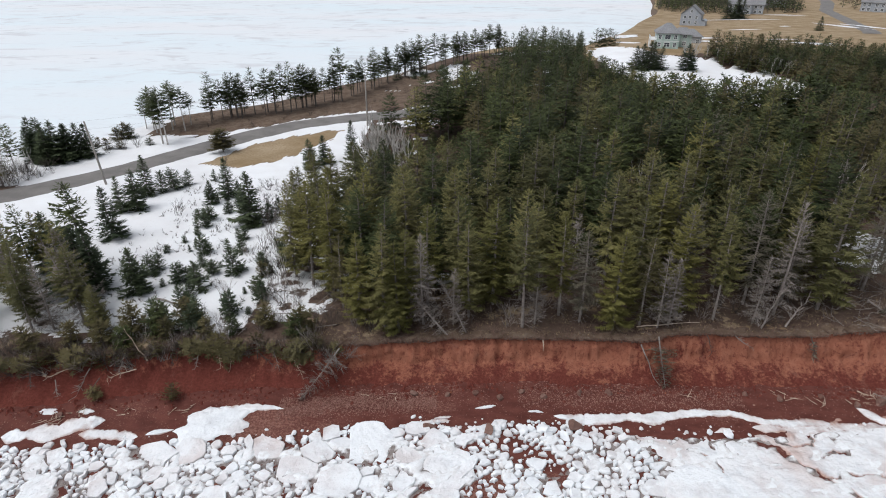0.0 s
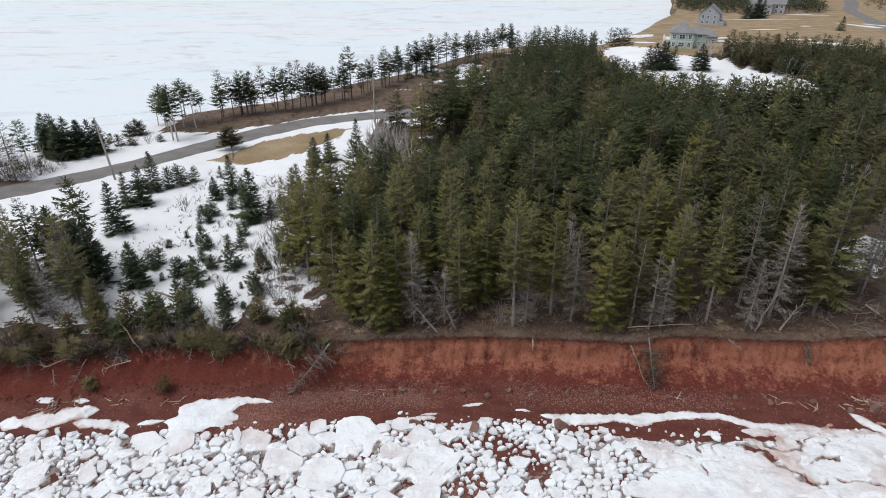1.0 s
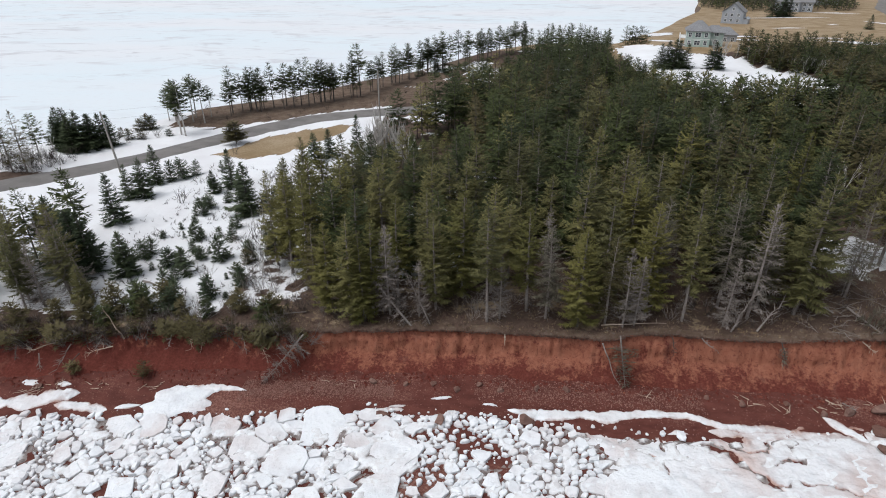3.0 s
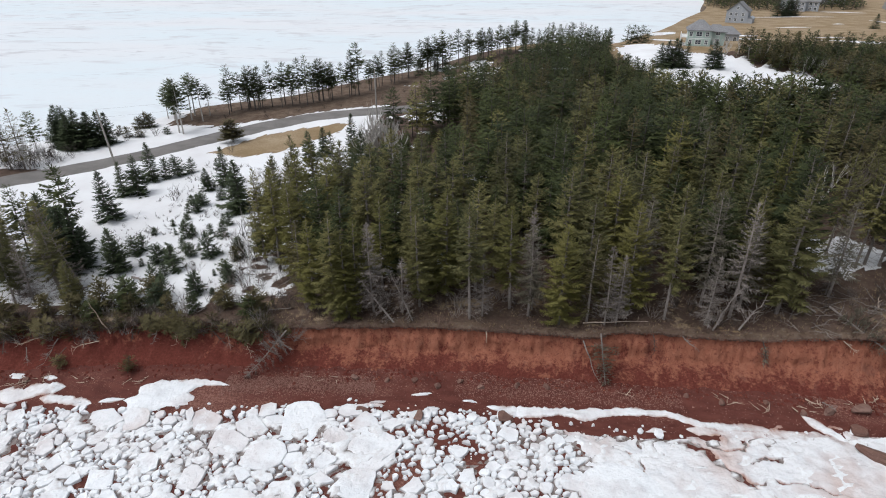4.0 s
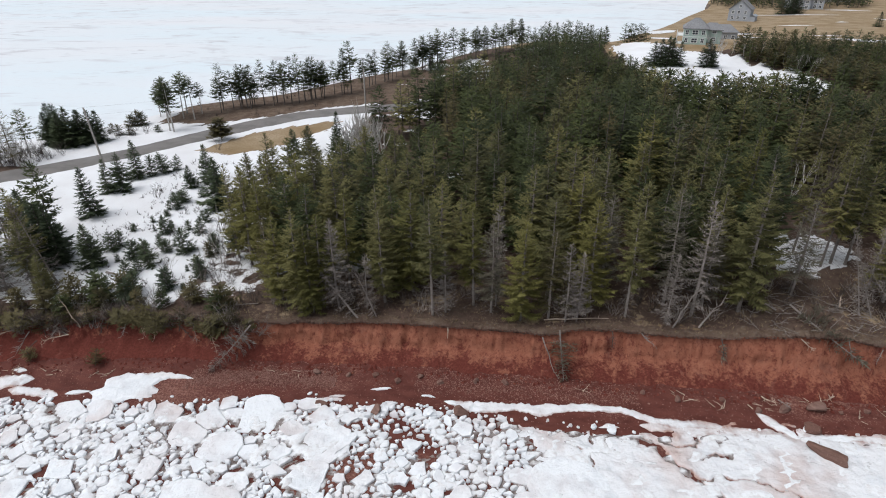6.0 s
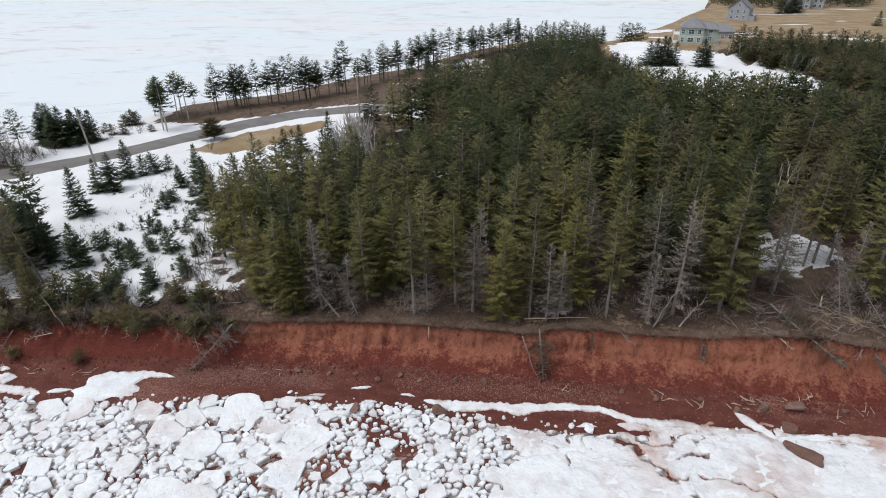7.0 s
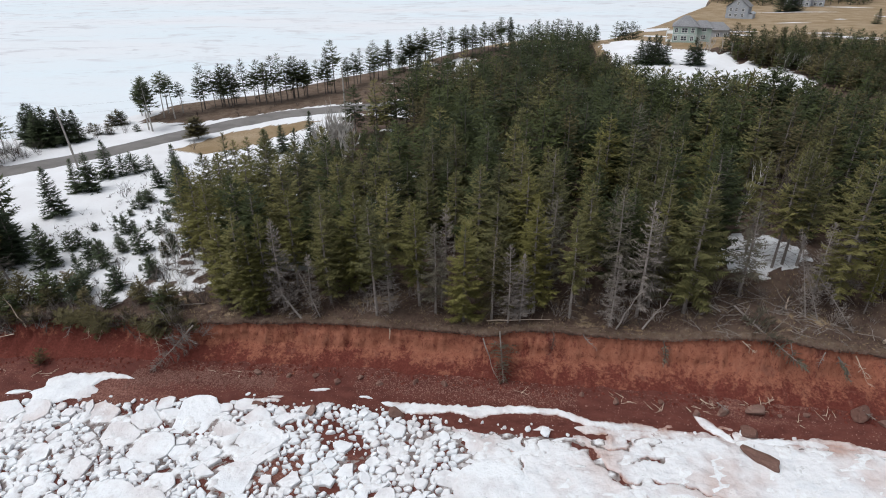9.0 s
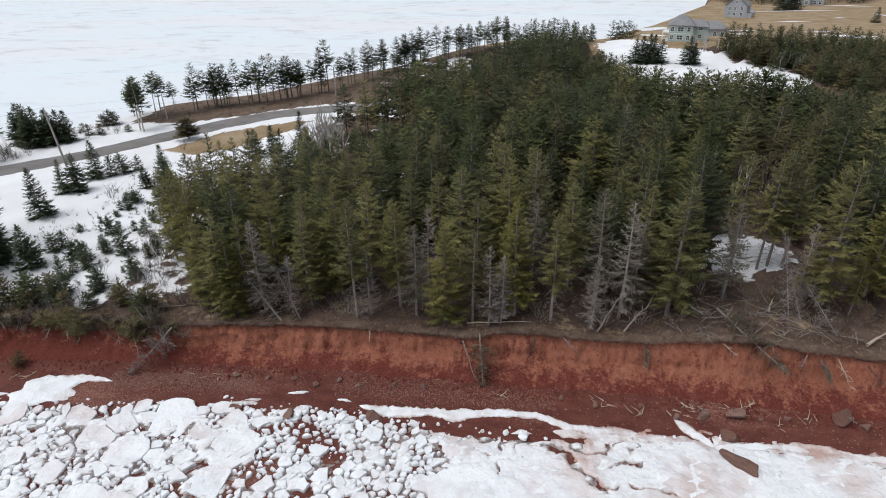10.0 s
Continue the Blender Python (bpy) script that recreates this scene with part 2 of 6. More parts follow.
# ---- mesh helpers ----
def mesh_of(name, verts, faces, material, smooth=False):
    me = bpy.data.meshes.new(name)
    me.from_pydata(np.asarray(verts).tolist() if not isinstance(verts, list) else verts, [], faces if isinstance(faces, list) else np.asarray(faces).tolist())
    me.materials.append(material)
    if smooth:
        me.polygons.foreach_set("use_smooth", [True] * len(me.polygons))
    me.update()
    return me


def thing(name, label, category, at=(0, 0, 0), turn=0.0, scale=1.0, group="", kind=""):
    """An empty at the base of a thing, to parent its parts."""
    e = new(name)
    e.matrix_basis = pose(*at, 0, 0, turn) @ Matrix.Diagonal((scale, scale, scale, 1))
    e.empty_display_size = 0.3
    return tagged(e, label, category, group, kind)


def child(name, me, parent, label=""):
    ob = new(name, me)
    ob.parent = parent
    return tagged(ob, label) if label else ob


class Soup:
    """Collects vertices and faces of one mesh."""

    def __init__(self):
        self.v, self.f = [], []

    def tube(self, pts, radii, n=5):
        base = len(self.v)
        pts = [Vector(p) for p in pts]
        for i, p in enumerate(pts):
            d = (pts[min(i + 1, len(pts) - 1)] - pts[max(i - 1, 0)]).normalized()
            a = d.orthogonal().normalized()
            b = d.cross(a)
            for j in range(n):
                w = 2 * math.pi * j / n
                self.v.append(tuple(p + (a * math.cos(w) + b * math.sin(w)) * radii[i]))
        for i in range(len(pts) - 1):
            for j in range(n):
                q, r = base + i * n, base + (i + 1) * n
                self.f.append((q + j, q + (j + 1) % n, r + (j + 1) % n, r + j))
        self.f.append(tuple(base + (len(pts) - 1) * n + j for j in range(n)))

    def sliver(self, p, q, w):
        """A thin three-sided twig from p to q that ends in a point."""
        p, q = Vector(p), Vector(q)
        d = (q - p).normalized()
        a = d.orthogonal().normalized()
        b = d.cross(a)
        i = len(self.v)
        for j in range(3):
            t = 2 * math.pi * j / 3
            self.v.append(tuple(p + (a * math.cos(t) + b * math.sin(t)) * w))
        self.v.append(tuple(q))
        self.f += [(i, i + 1, i + 3), (i + 1, i + 2, i + 3), (i + 2, i, i + 3)]

    def spray(self, p, d, side, l, w):
        i = len(self.v)
        self.v += [tuple(p + side * w), tuple(p + d * l), tuple(p - side * w)]
        self.f.append((i, i + 1, i + 2))

    def box(self, x0, x1, y0, y1, z0, z1):
        i = len(self.v)
        self.v += [(x0, y0, z0), (x1, y0, z0), (x1, y1, z0), (x0, y1, z0), (x0, y0, z1), (x1, y0, z1), (x1, y1, z1), (x0, y1, z1)]
        self.f += [tuple(i + k for k in q) for q in ((0, 3, 2, 1), (4, 5, 6, 7), (0, 1, 5, 4), (1, 2, 6, 5), (2, 3, 7, 6), (3, 0, 4, 7))]

    def mesh(self, name, material, smooth=False):
        return mesh_of(name, self.v, self.f, material, smooth)


def fbm(x, y, z=0.0, octaves=4):
    return noise.fractal(Vector((x, y, z)), 1.0, 2.0, octaves)


# ---- lie of the land ----
HEIGHTS = np.array([
    (-45, 36, 3.0), (-30, 39, 3.2), (-10, 41, 3.5), (10, 41, 3.6), (30, 41, 3.7), (48, 40.5, 3.7), (20, 55, 4.8), (38, 46.5, 5.2),
    (43, 54, 6.8), (60, 60, 7.0), (-10, 60, 3.8), (-30, 60, 3.2), (-48, 77, 3.0), (-36, 98, 3.0), (-20, 118, 3.2), (-60, 95, 2.6),
    (-40, 130, 3.2), (-15, 155, 3.3), (20, 90, 5.0), (60, 100, 6.5), (60, 172, 8.2), (75, 150, 6.6), (30, 160, 5.5), (55, 206, 2.8),
    (110, 290, 4.0), (170, 280, 4.8), (150, 200, 6.5), (300, 400, 6.0), (200, 500, 3.0)])
YARD = np.array([(59, 176, 9.2), (66, 178, 9.2), (62, 186, 9.0), (72, 172, 8.8)])
HEIGHTS = np.vstack([HEIGHTS, YARD])
# the bluff's upper edge, its foot and the rim of the shore ice, from west to east
EDGE_X = [-80, -35.2, -33, -29.5, -25.6, -23.2, -21.7, -18.2, -15.9, -12.4, -9.2, -8.6, -4, 0.8, 8, 12.7, 17.3, 19, 24.8, 33.8, 37.9, 42, 45.6, 48.8, 90]
EDGE_Y = [35, 38, 38.6, 39.5, 39.0, 39.3, 40.4, 40.5, 40.5, 40.0, 39.4, 40.2, 40.6, 40.9, 41.0, 40.9, 40.2, 41.0, 41.1, 41.1, 40.5, 40.6, 40.8, 40.4, 39]
FOOT_X = [-80, -33, -28, -22, -15, -8.5, 0.7, 10, 19, 25, 33, 41, 47, 90]
FOOT_Y = [32, 35.4, 36.3, 37.2, 37.7, 38.1, 38.4, 38.4, 38.1, 38.0, 37.8, 37.3, 36.6, 35]
RIM_X = [-80, -31.4, -22.4, -16.1, -7.9, 0.7, 9.4, 17.8, 26.3, 33, 40.5, 46.2, 90]
RIM_Y = [30, 32.2, 32.9, 32.9, 33.6, 34.4, 34.2, 33.8, 33.8, 34.8, 34.6, 33.9, 32]
COAST_X = [-900, -110, -76, -62, -54, -38, -21, 3, 24, 53, 72, 96, 124, 138, 159, 185, 236, 330, 900]
COAST_Y = [60, 72, 97, 113, 127, 139, 164, 191, 212, 230, 254, 314, 368, 420, 480, 570, 800, 1600, 4300]


def rim_top(x):
    return float(np.interp(x, EDGE_X, EDGE_Y)) + 0.24 * fbm(x * 0.6, 1.0, 90.0) + 0.12 * fbm(x * 2.4, 1.0, 91.0)


def foot_of(x):
    return float(np.interp(x, FOOT_X, FOOT_Y)) + 0.55 * fbm(x * 0.22, 2.0, 92.0) + 0.30 * fbm(x * 0.9, 2.0, 93.0)


def ice_rim(x):
    return float(np.interp(x, RIM_X, RIM_Y))


def land_z(x, y):
    """Height of the land's surface, for arrays or numbers."""
    x, y = np.atleast_1d(np.asarray(x, float)), np.atleast_1d(np.asarray(y, float))
    num, den = np.zeros(x.shape), np.zeros(x.shape)
    for cx, cy, cz in HEIGHTS:
        w = ((x - cx) ** 2 + (y - cy) ** 2 + 9.0) ** -1.5
        num, den = num + w * cz, den + w
    return num / den


def gz(x, y):
    return float(land_z(x, y)[0]) + 0.12 * fbm(x * 0.25, y * 0.25)


def beach_z(x, y):
    foot, rim = foot_of(x), ice_rim(x)
    if y > rim:
        z = 0.30 + 0.62 * ((y - rim) / max(foot - rim, 0.5)) ** 1.2
    else:
        z = 0.30 - 0.11 * (rim - y) + 0.004 * (rim - y) ** 2
    return z + 0.10 * fbm(x * 0.5, y * 0.8, 3.1) + 0.03 * fbm(x * 2.0, y * 2.0, 7.0)


def inside(poly, x, y):
    hit, n = False, len(poly)
    for i in range(n):
        (x0, y0), (x1, y1) = poly[i], poly[i - 1]
        if (y0 > y) != (y1 > y) and x < (x1 - x0) * (y - y0) / (y1 - y0) + x0:
            hit = not hit
    return hit


SNOW_FIELD = [(-70, 41), (-20, 42.4), (-9.5, 43.8), (-12.0, 52), (-14, 60), (-14, 72), (-12, 84), (-12, 96), (-20, 103), (-23, 96), (-27, 89), (-38, 91), (-47, 88), (-70, 70), (-120, 60)]
STRAW_PATCH = [(-38.5, 90), (-31.4, 87.5), (-26, 92.0), (-20, 103), (-19, 110), (-27, 106), (-34.3, 98.5)]
NORTH_SOIL_S = [(-56, 106), (-45.7, 105.5), (-36.6, 111), (-21.9, 122), (-5.5, 129), (8, 140), (10, 168), (-2, 180), (-24, 160), (-38, 136), (-54, 122)]
NORTH_SNOW = [(-90, 80), (-63, 80), (-50, 94), (-45, 100), (-46, 106), (-56, 108), (-64, 110), (-78, 96)]
YARD_SNOW = [(42, 180), (43, 162), (45, 124), (56, 104), (66, 107), (74, 121), (82, 133), (83, 142), (81, 150), (74, 157), (68, 164), (61, 169), (57, 178), (50, 187)]
BANK_SNOW = [(37.0, 50.4), (38.6, 53.6), (41, 56), (44.6, 55), (46.4, 51.5), (44.6, 49.6), (41.4, 49.4), (39.4, 50.0)]


def cover_at(x, y):
    """Snow, straw and bare soil at a place, each 0 to 1; what remains is needle litter."""
    jx, jy = x + 1.6 * fbm(x * 0.35, y * 0.35, 11.0), y + 1.6 * fbm(x * 0.35, y * 0.35, 23.0)
    snow = straw = soil = 0.0
    edge = rim_top(x)
    patch = fbm(x * 0.11, y * 0.11, 5.0, 5)
    if inside(STRAW_PATCH, jx, jy):
        straw = 1.0
    elif inside(SNOW_FIELD, jx, jy):
        snow = 1.0
        if y < edge + 7 and fbm(x * 0.6, y * 0.6, 9.0) > 0.30:
            snow = 0.35
        if x > -17.5 and y < 70:
            snow = 0.60 + 0.9 * fbm(x * 0.55, y * 0.55, 47.0)
    elif inside(NORTH_SNOW, jx, jy):
        snow = 0.95
    elif inside(NORTH_SOIL_S, jx, jy):
        soil = 0.85
        snow = 0.9 if (x > -14 and y > 145 and patch > 0.15) else 0.0
    elif inside(YARD_SNOW, jx, jy):
        snow = 1.0
    elif inside(BANK_SNOW, jx, jy):
        snow = 0.80 + 0.5 * fbm(x * 0.7, y * 0.7, 19.0)
    elif x < -14 and y > 80:
        snow = 0.95
    elif (y > 168 and x > 40) or y > 190 or x > 110:
        straw = 1.0
    elif y > edge + 9:
        snow = 0.75 if patch > (0.12 if x < 4 and y < 75 else 0.4) and x < 74 and not (x > 4 and y < 75) else 0.1
    else:
        straw = 0.30 + 0.35 * fbm(x * 0.3, y * 0.3, 17.0)
    if y < edge + 1.0 + 0.9 * fbm(x * 0.8, 3.0, 33.0):
        soil, straw = 0.8, 0.0
    return snow, straw, soil


def build_land():
    xs = np.concatenate([-np.geomspace(1200, 72, 26), np.arange(-70, 70, 0.55), np.geomspace(70, 2400, 60)])
    rows = np.linspace(0, 1, 225) ** 1.9
    sy, ny = np.array([rim_top(x) for x in xs]), np.interp(xs, COAST_X, COAST_Y)
    X = np.repeat(xs[:, None], len(rows), 1)
    Y = sy[:, None] + rows[None, :] * (ny - sy)[:, None]
    Z = land_z(X, Y)
    drop = np.clip((ny[:, None] - Y) / (4.5 + 0.02 * np.abs(X)), 0, 1)
    Z = Z * (drop ** 0.6) - 0.4 * (1 - drop)
    verts, cols = [], []
    for i in range(X.shape[0]):
        for j in range(X.shape[1]):
            x, y, z = X[i, j], Y[i, j], Z[i, j]
            near = abs(x) < 110 and y < 240
            if near:
                z += 0.12 * fbm(x * 0.25, y * 0.25)
            s, t, b = cover_at(x, y)
            if drop[i, j] < 0.85:
                s, t, b = 0.1, 0.2, 0.8
            verts.append((x, y, z))
            cols += (s, t, b, 1.0)
    m = len(rows)
    faces = [(i * m + j, (i + 1) * m + j, (i + 1) * m + j + 1, i * m + j + 1) for i in range(len(xs) - 1) for j in range(m - 1)]
    me = mesh_of("ground", verts, faces, GROUND, True)
    a = me.color_attributes.new("cover", "FLOAT_COLOR", "POINT")
    a.data.foreach_set("color", cols)
    tagged(new("ground", me), "wooded headland with snow, needle litter and dead grass", "ground", kind="structure")


def build_cliff():
    xs = np.arange(-78, 88, 0.2)
    xs = xs[(xs > -50) & (xs < 66)]
    prof = [0, 0.05, 0.10, 0.16, 0.22, 0.28, 0.34, 0.40, 0.46, 0.52, 0.58, 0.64, 0.70, 0.76, 0.82, 0.88, 0.94, 1.0]
    verts = []
    for x in xs:
        e, f = rim_top(x), foot_of(x)
        zt, zb = gz(x, e), beach_z(x, f)
        soft = min(max((-9.0 - x) / 4.0, 0), 1)
        verts.append((x, e + 0.5, zt - 0.25))
        lip = 0.30 * fbm(x * 1.3, 0.0, 4.0) + 0.18 * fbm(x * 4.0, 0.0, 8.0)
        for k in prof:
            steep = 0.42 * k if k < 0.62 else 0.26 + 0.74 * ((k - 0.62) / 0.38) ** 1.0
            run = (1 - soft) * steep + soft * (0.25 * k + 0.75 * k * k)
            y = e + lip * (1 - k) - run * (e - f)
            z = zt - 0.06 + (zb - zt) * k
            rough = 0.55 * fbm(x * 0.45, z * 0.35, 1.0) + 0.30 * fbm(x * 1.4, z * 0.6, 2.0) + 0.13 * fbm(x * 4.0, z * 3.0, 6.0)
            y += rough * math.sin(math.pi * min(k + 0.12, 1)) * 0.75
            if 0.04 < k < 0.2:
                y += 0.14 * (1 - soft)
            verts.append((x, y, z))
        verts.append((x, f - 0.6, zb - 0.25))
    m = len(prof) + 2
    faces = [(i * m + j, i * m + j + 1, (i + 1) * m + j + 1, (i + 1) * m + j) for i in range(len(xs) - 1) for j in range(m - 1)]
    tagged(new("cliff", mesh_of("cliff", verts, faces, CLIFF, True)), "eroding bluff of bare red sandstone and clay", "cliff", kind="structure")


def build_beach():
    xs = np.concatenate([np.arange(-80, -50, 2.0), np.arange(-50, 66, 0.3), np.arange(66, 92, 2.0)])
    verts = []
    m = 70
    for x in xs:
        f = foot_of(x) + 0.8
        for j in range(m):
            y = f - (f - 8.0) * (j / (m - 1)) ** 1.25
            verts.append((x, y, beach_z(x, min(y, f - 0.8)) - (0.0 if y > 20 else 0.05 * (20 - y))))
    faces = [(i * m + j, i * m + j + 1, (i + 1) * m + j + 1, (i + 1) * m + j) for i in range(len(xs) - 1) for j in range(m - 1)]
    tagged(new("beach", mesh_of("beach", verts, faces, BEACH, True)), "wet red mud beach below the bluff", "beach", kind="structure")


def build_sea_ice():
    """The frozen bay: one sheet out to the horizon, slightly under the shore ice."""
    xs = np.concatenate([-np.geomspace(4500, 40, 40), np.linspace(-30, 30, 20), np.geomspace(40, 4500, 40)])
    ys = np.concatenate([-np.geomspace(4500, 40, 30), np.linspace(-30, 12, 10), [14, 15.5, 16.5, 17.5, 18.5, 19.5, 21, 24], np.linspace(28, 300, 74), np.geomspace(310, 4600, 40)])
    verts = []
    for x in xs:
        for y in ys:
            off = 0.05 * fbm(x * 0.08, y * 0.08) if 60 < y < 500 else 0.0
            verts.append((x, y, -1.0 + min(max((y - 60) / 25, 0), 1) + 0.75 * min(max((19.5 - y) / 3.0, 0), 1) + off))
    m = len(ys)
    faces = [(i * m + j, (i + 1) * m + j, (i + 1) * m + j + 1, i * m + j + 1) for i in range(len(xs) - 1) for j in range(m - 1)]
    tagged(new("sea_ice", mesh_of("sea_ice", verts, faces, SEA_ICE, True)), "frozen bay under wind-packed snow", "sea ice", kind="structure")


def ribbon(name, path, width, label, thick=0.08):
    """A road laid on the land along a path of points."""
    pts = []
    for (x0, y0), (x1, y1) in zip(path, path[1:]):
        n = max(int(math.hypot(x1 - x0, y1 - y0) / 1.5), 1)
        pts += [(x0 + (x1 - x0) * i / n, y0 + (y1 - y0) * i / n) for i in range(n)]
    pts.append(path[-1])
    for _ in range(12):
        pts = [pts[0]] + [((a[0] + 2 * b[0] + c[0]) / 4, (a[1] + 2 * b[1] + c[1]) / 4) for a, b, c in zip(pts, pts[1:], pts[2:])] + [pts[-1]]
    verts = []
    k = 9
    for i, (x, y) in enumerate(pts):
        q, r = pts[max(i - 1, 0)], pts[min(i + 1, len(pts) - 1)]
        d = Vector((r[0] - q[0], r[1] - q[1])).normalized()
        for j in range(k):
            o = (j / (k - 1) - 0.5) * width * (1 + 0.03 * fbm(x * 0.3, y * 0.3, j))
            px, py = x - d.y * o, y + d.x * o
            crown = thick + 0.10 * (1 - (2 * j / (k - 1) - 1) ** 2)
            verts.append((px, py, gz(px, py) + (crown if 0 < j < k - 1 else -0.15)))
    faces = [(i * k + j, i * k + j + 1, (i + 1) * k + j + 1, (i + 1) * k + j) for i in range(len(pts) - 1) for j in range(k - 1)]
    tagged(new(name, mesh_of(name, verts, faces, ASPHALT, True)), label, "road", kind="structure")


build_land()
build_cliff()
build_beach()
build_sea_ice()
ROAD = [(-120, 18), (-90, 48), (-72, 66), (-60.5, 75.5), (-53.2, 82.8), (-48, 89.8), (-43.3, 96), (-38.8, 102.5), (-31, 111.5), (-21, 117.9), (-9, 122), (10, 127), (34, 131)]
ribbon("road", ROAD, 6.9, "narrow worn asphalt road between snowy verges")
ribbon("far_road", [(172, 248), (179.6, 261), (198, 306), (221, 364), (255, 420), (330, 560)], 8.0, "distant asphalt lane across a tan field")


# ---- trees ----
def stem(rng, H, lean=0.03, n=7, curve=0.25):
    """A gently bent trunk line from the ground to the height H."""
    a, b = rng.uniform(0, 6.28), rng.uniform(0, 6.28)
    pts = []
    for i in range(n):
        k = i / (n - 1)
        pts.append(Vector((math.cos(a) * lean * H * k + math.cos(b) * curve * math.sin(3.0 * k) * 0.4, math.sin(a) * lean * H * k + math.sin(b) * curve * math.sin(3.0 * k) * 0.4, H * k)))
    return pts


def along(pts, k):
    k = min(max(k, 0), 0.9999) * (len(pts) - 1)
    i = int(k)
    return pts[i].lerp(pts[i + 1], k - i)


CROWN = {"forest": (0.66, 0.30), "round": (0.50, 0.30), "cone": (0.90, 0.06), "bush": (0.50, 0.40), "wind": (0.55, 0.75)}


def spruce(seed, H, R, bare, shape="forest", gap=0.48, comb=0.15, dead=1.0, live=1.0, twigs=True, wide=0.30, side=0.46):
    """Wood and needles of a conifer: tiers of boughs, each a flat comb of side twigs with a raised tip.
    gap is the height between tiers, comb the step between side twigs, side their length, wide their width."""
    rng = random.Random(seed)
    wood, leaf = Soup(), Soup()
    pts = stem(rng, H, 0.02)
    wood.tube([pts[0] - Vector((0, 0, 0.4))] + pts[1:], [0.013 * H * (1 - i / (len(pts) - 0.7)) + 0.012 for i in range(len(pts))], 6)
    power, belly = CROWN[shape]
    bias, lumps = rng.uniform(0, 6.28), rng.uniform(0, 50)
    up = Vector((0, 0, 1))
    z = 0.5 if bare > 0 else 0.04 * H
    while z < H - 0.12:
        h = z / H
        k = (h - bare) / (1 - bare)
        n = rng.choice((5, 5, 6, 7)) if k >= 0 else rng.choice((4, 5, 6))
        base = rng.uniform(0, 6.28)
        for j in range(n):
            w = base + j * 6.28 / n + rng.uniform(-0.4, 0.4)
            reach = 1 + 0.16 * math.cos(w - bias)
            p = along(pts, h + rng.uniform(-0.5, 0.5) * gap / H)
            flat = Vector((math.cos(w), math.sin(w), 0))
            if k < 0:
                if not twigs or rng.random() > 0.9 * dead:
                    continue
                length = R * rng.uniform(0.3, 0.8) * reach
                q = p + (flat + up * rng.uniform(-0.45, 0.05)) * length * 0.6
                tip = q + (flat + up * rng.uniform(-0.9, -0.2)) * length * 0.45
                wood.sliver(p, q, 0.022)
                wood.sliver(p.lerp(q, 0.8), tip, 0.016)
                for _ in range(3):
                    o = p.lerp(q, rng.uniform(0.4, 1.0))
                    wood.sliver(o, o + (flat * 0.5 + Vector((rng.uniform(-1, 1), rng.uniform(-1, 1), rng.uniform(-1.0, 0.1)))) * 0.34, 0.011)
                continue
            if rng.random() > live:
                continue
            full = (1 - k) ** power * min(1.0, 1 - belly + belly * 3.2 * k if belly < 0.7 else 0.35 + 2.2 * k)
            length = R * reach * full * rng.uniform(0.70, 1.12) * (1 + 0.25 * fbm(w * 0.8 + lumps, z * 0.5, lumps)) + 0.10
            rise = 0.55 * k ** 1.5 - 0.22 * (1 - k) + rng.uniform(-0.10, 0.10)
            d = (flat + up * rise).normalized()
            mid = p + d * length * 0.6 - up * 0.05 * length
            tip = p + d * length + up * 0.10 * length
            if twigs:
                wood.sliver(p, mid, 0.012 + 0.010 * length)
            across = d.cross(up).normalized()
            roll = rng.uniform(-0.30, 0.30)
            count = max(int(length * 0.86 / comb), 2)
            for i in range(count):
                s = 0.14 + 0.86 * (i + rng.uniform(0.1, 0.9)) / count
                o = p.lerp(mid, s / 0.6) if s < 0.6 else mid.lerp(tip, (s - 0.6) / 0.4)
                l = (0.16 + side * length * min(1.0, 2.4 * s) * (1 - 0.72 * s)) * rng.uniform(0.7, 1.15)
                for sgn in (-1, 1):
                    out = (d * rng.uniform(0.45, 0.9) + across * sgn + up * (sgn * roll + rng.uniform(-0.34, 0.16))).normalized()
                    face_up = (up + Vector((rng.uniform(-0.5, 0.5), rng.uniform(-0.5, 0.5), 0))).normalized()
                    leaf.spray(o + up * rng.uniform(-0.05, 0.05), out, out.cross(face_up).normalized(), l, l * wide * rng.uniform(0.6, 1.15) * 0.5 + 0.02)
            for _ in range(2):
                out = (d + up * rng.uniform(0.0, 0.7) + across * rng.uniform(-0.4, 0.4)).normalized()
                leaf.spray(mid.lerp(tip, 0.7), out, out.cross(up).normalized(), 0.16 + 0.22 * length, 0.03 + 0.03 * length)
        z += gap * rng.uniform(0.75, 1.25) * (1.0 if k < 0 else 1 - 0.35 * k)
    top = along(pts, 1.0)
    for i in range(9):
        o = top - up * (0.5 * rng.random())
        out = Vector((rng.uniform(-0.7, 0.7), rng.uniform(-0.7, 0.7), 0.9)).normalized()
        leaf.spray(o, out, out.orthogonal().normalized(), 0.30 + 0.02 * H, 0.05)
    return wood, leaf


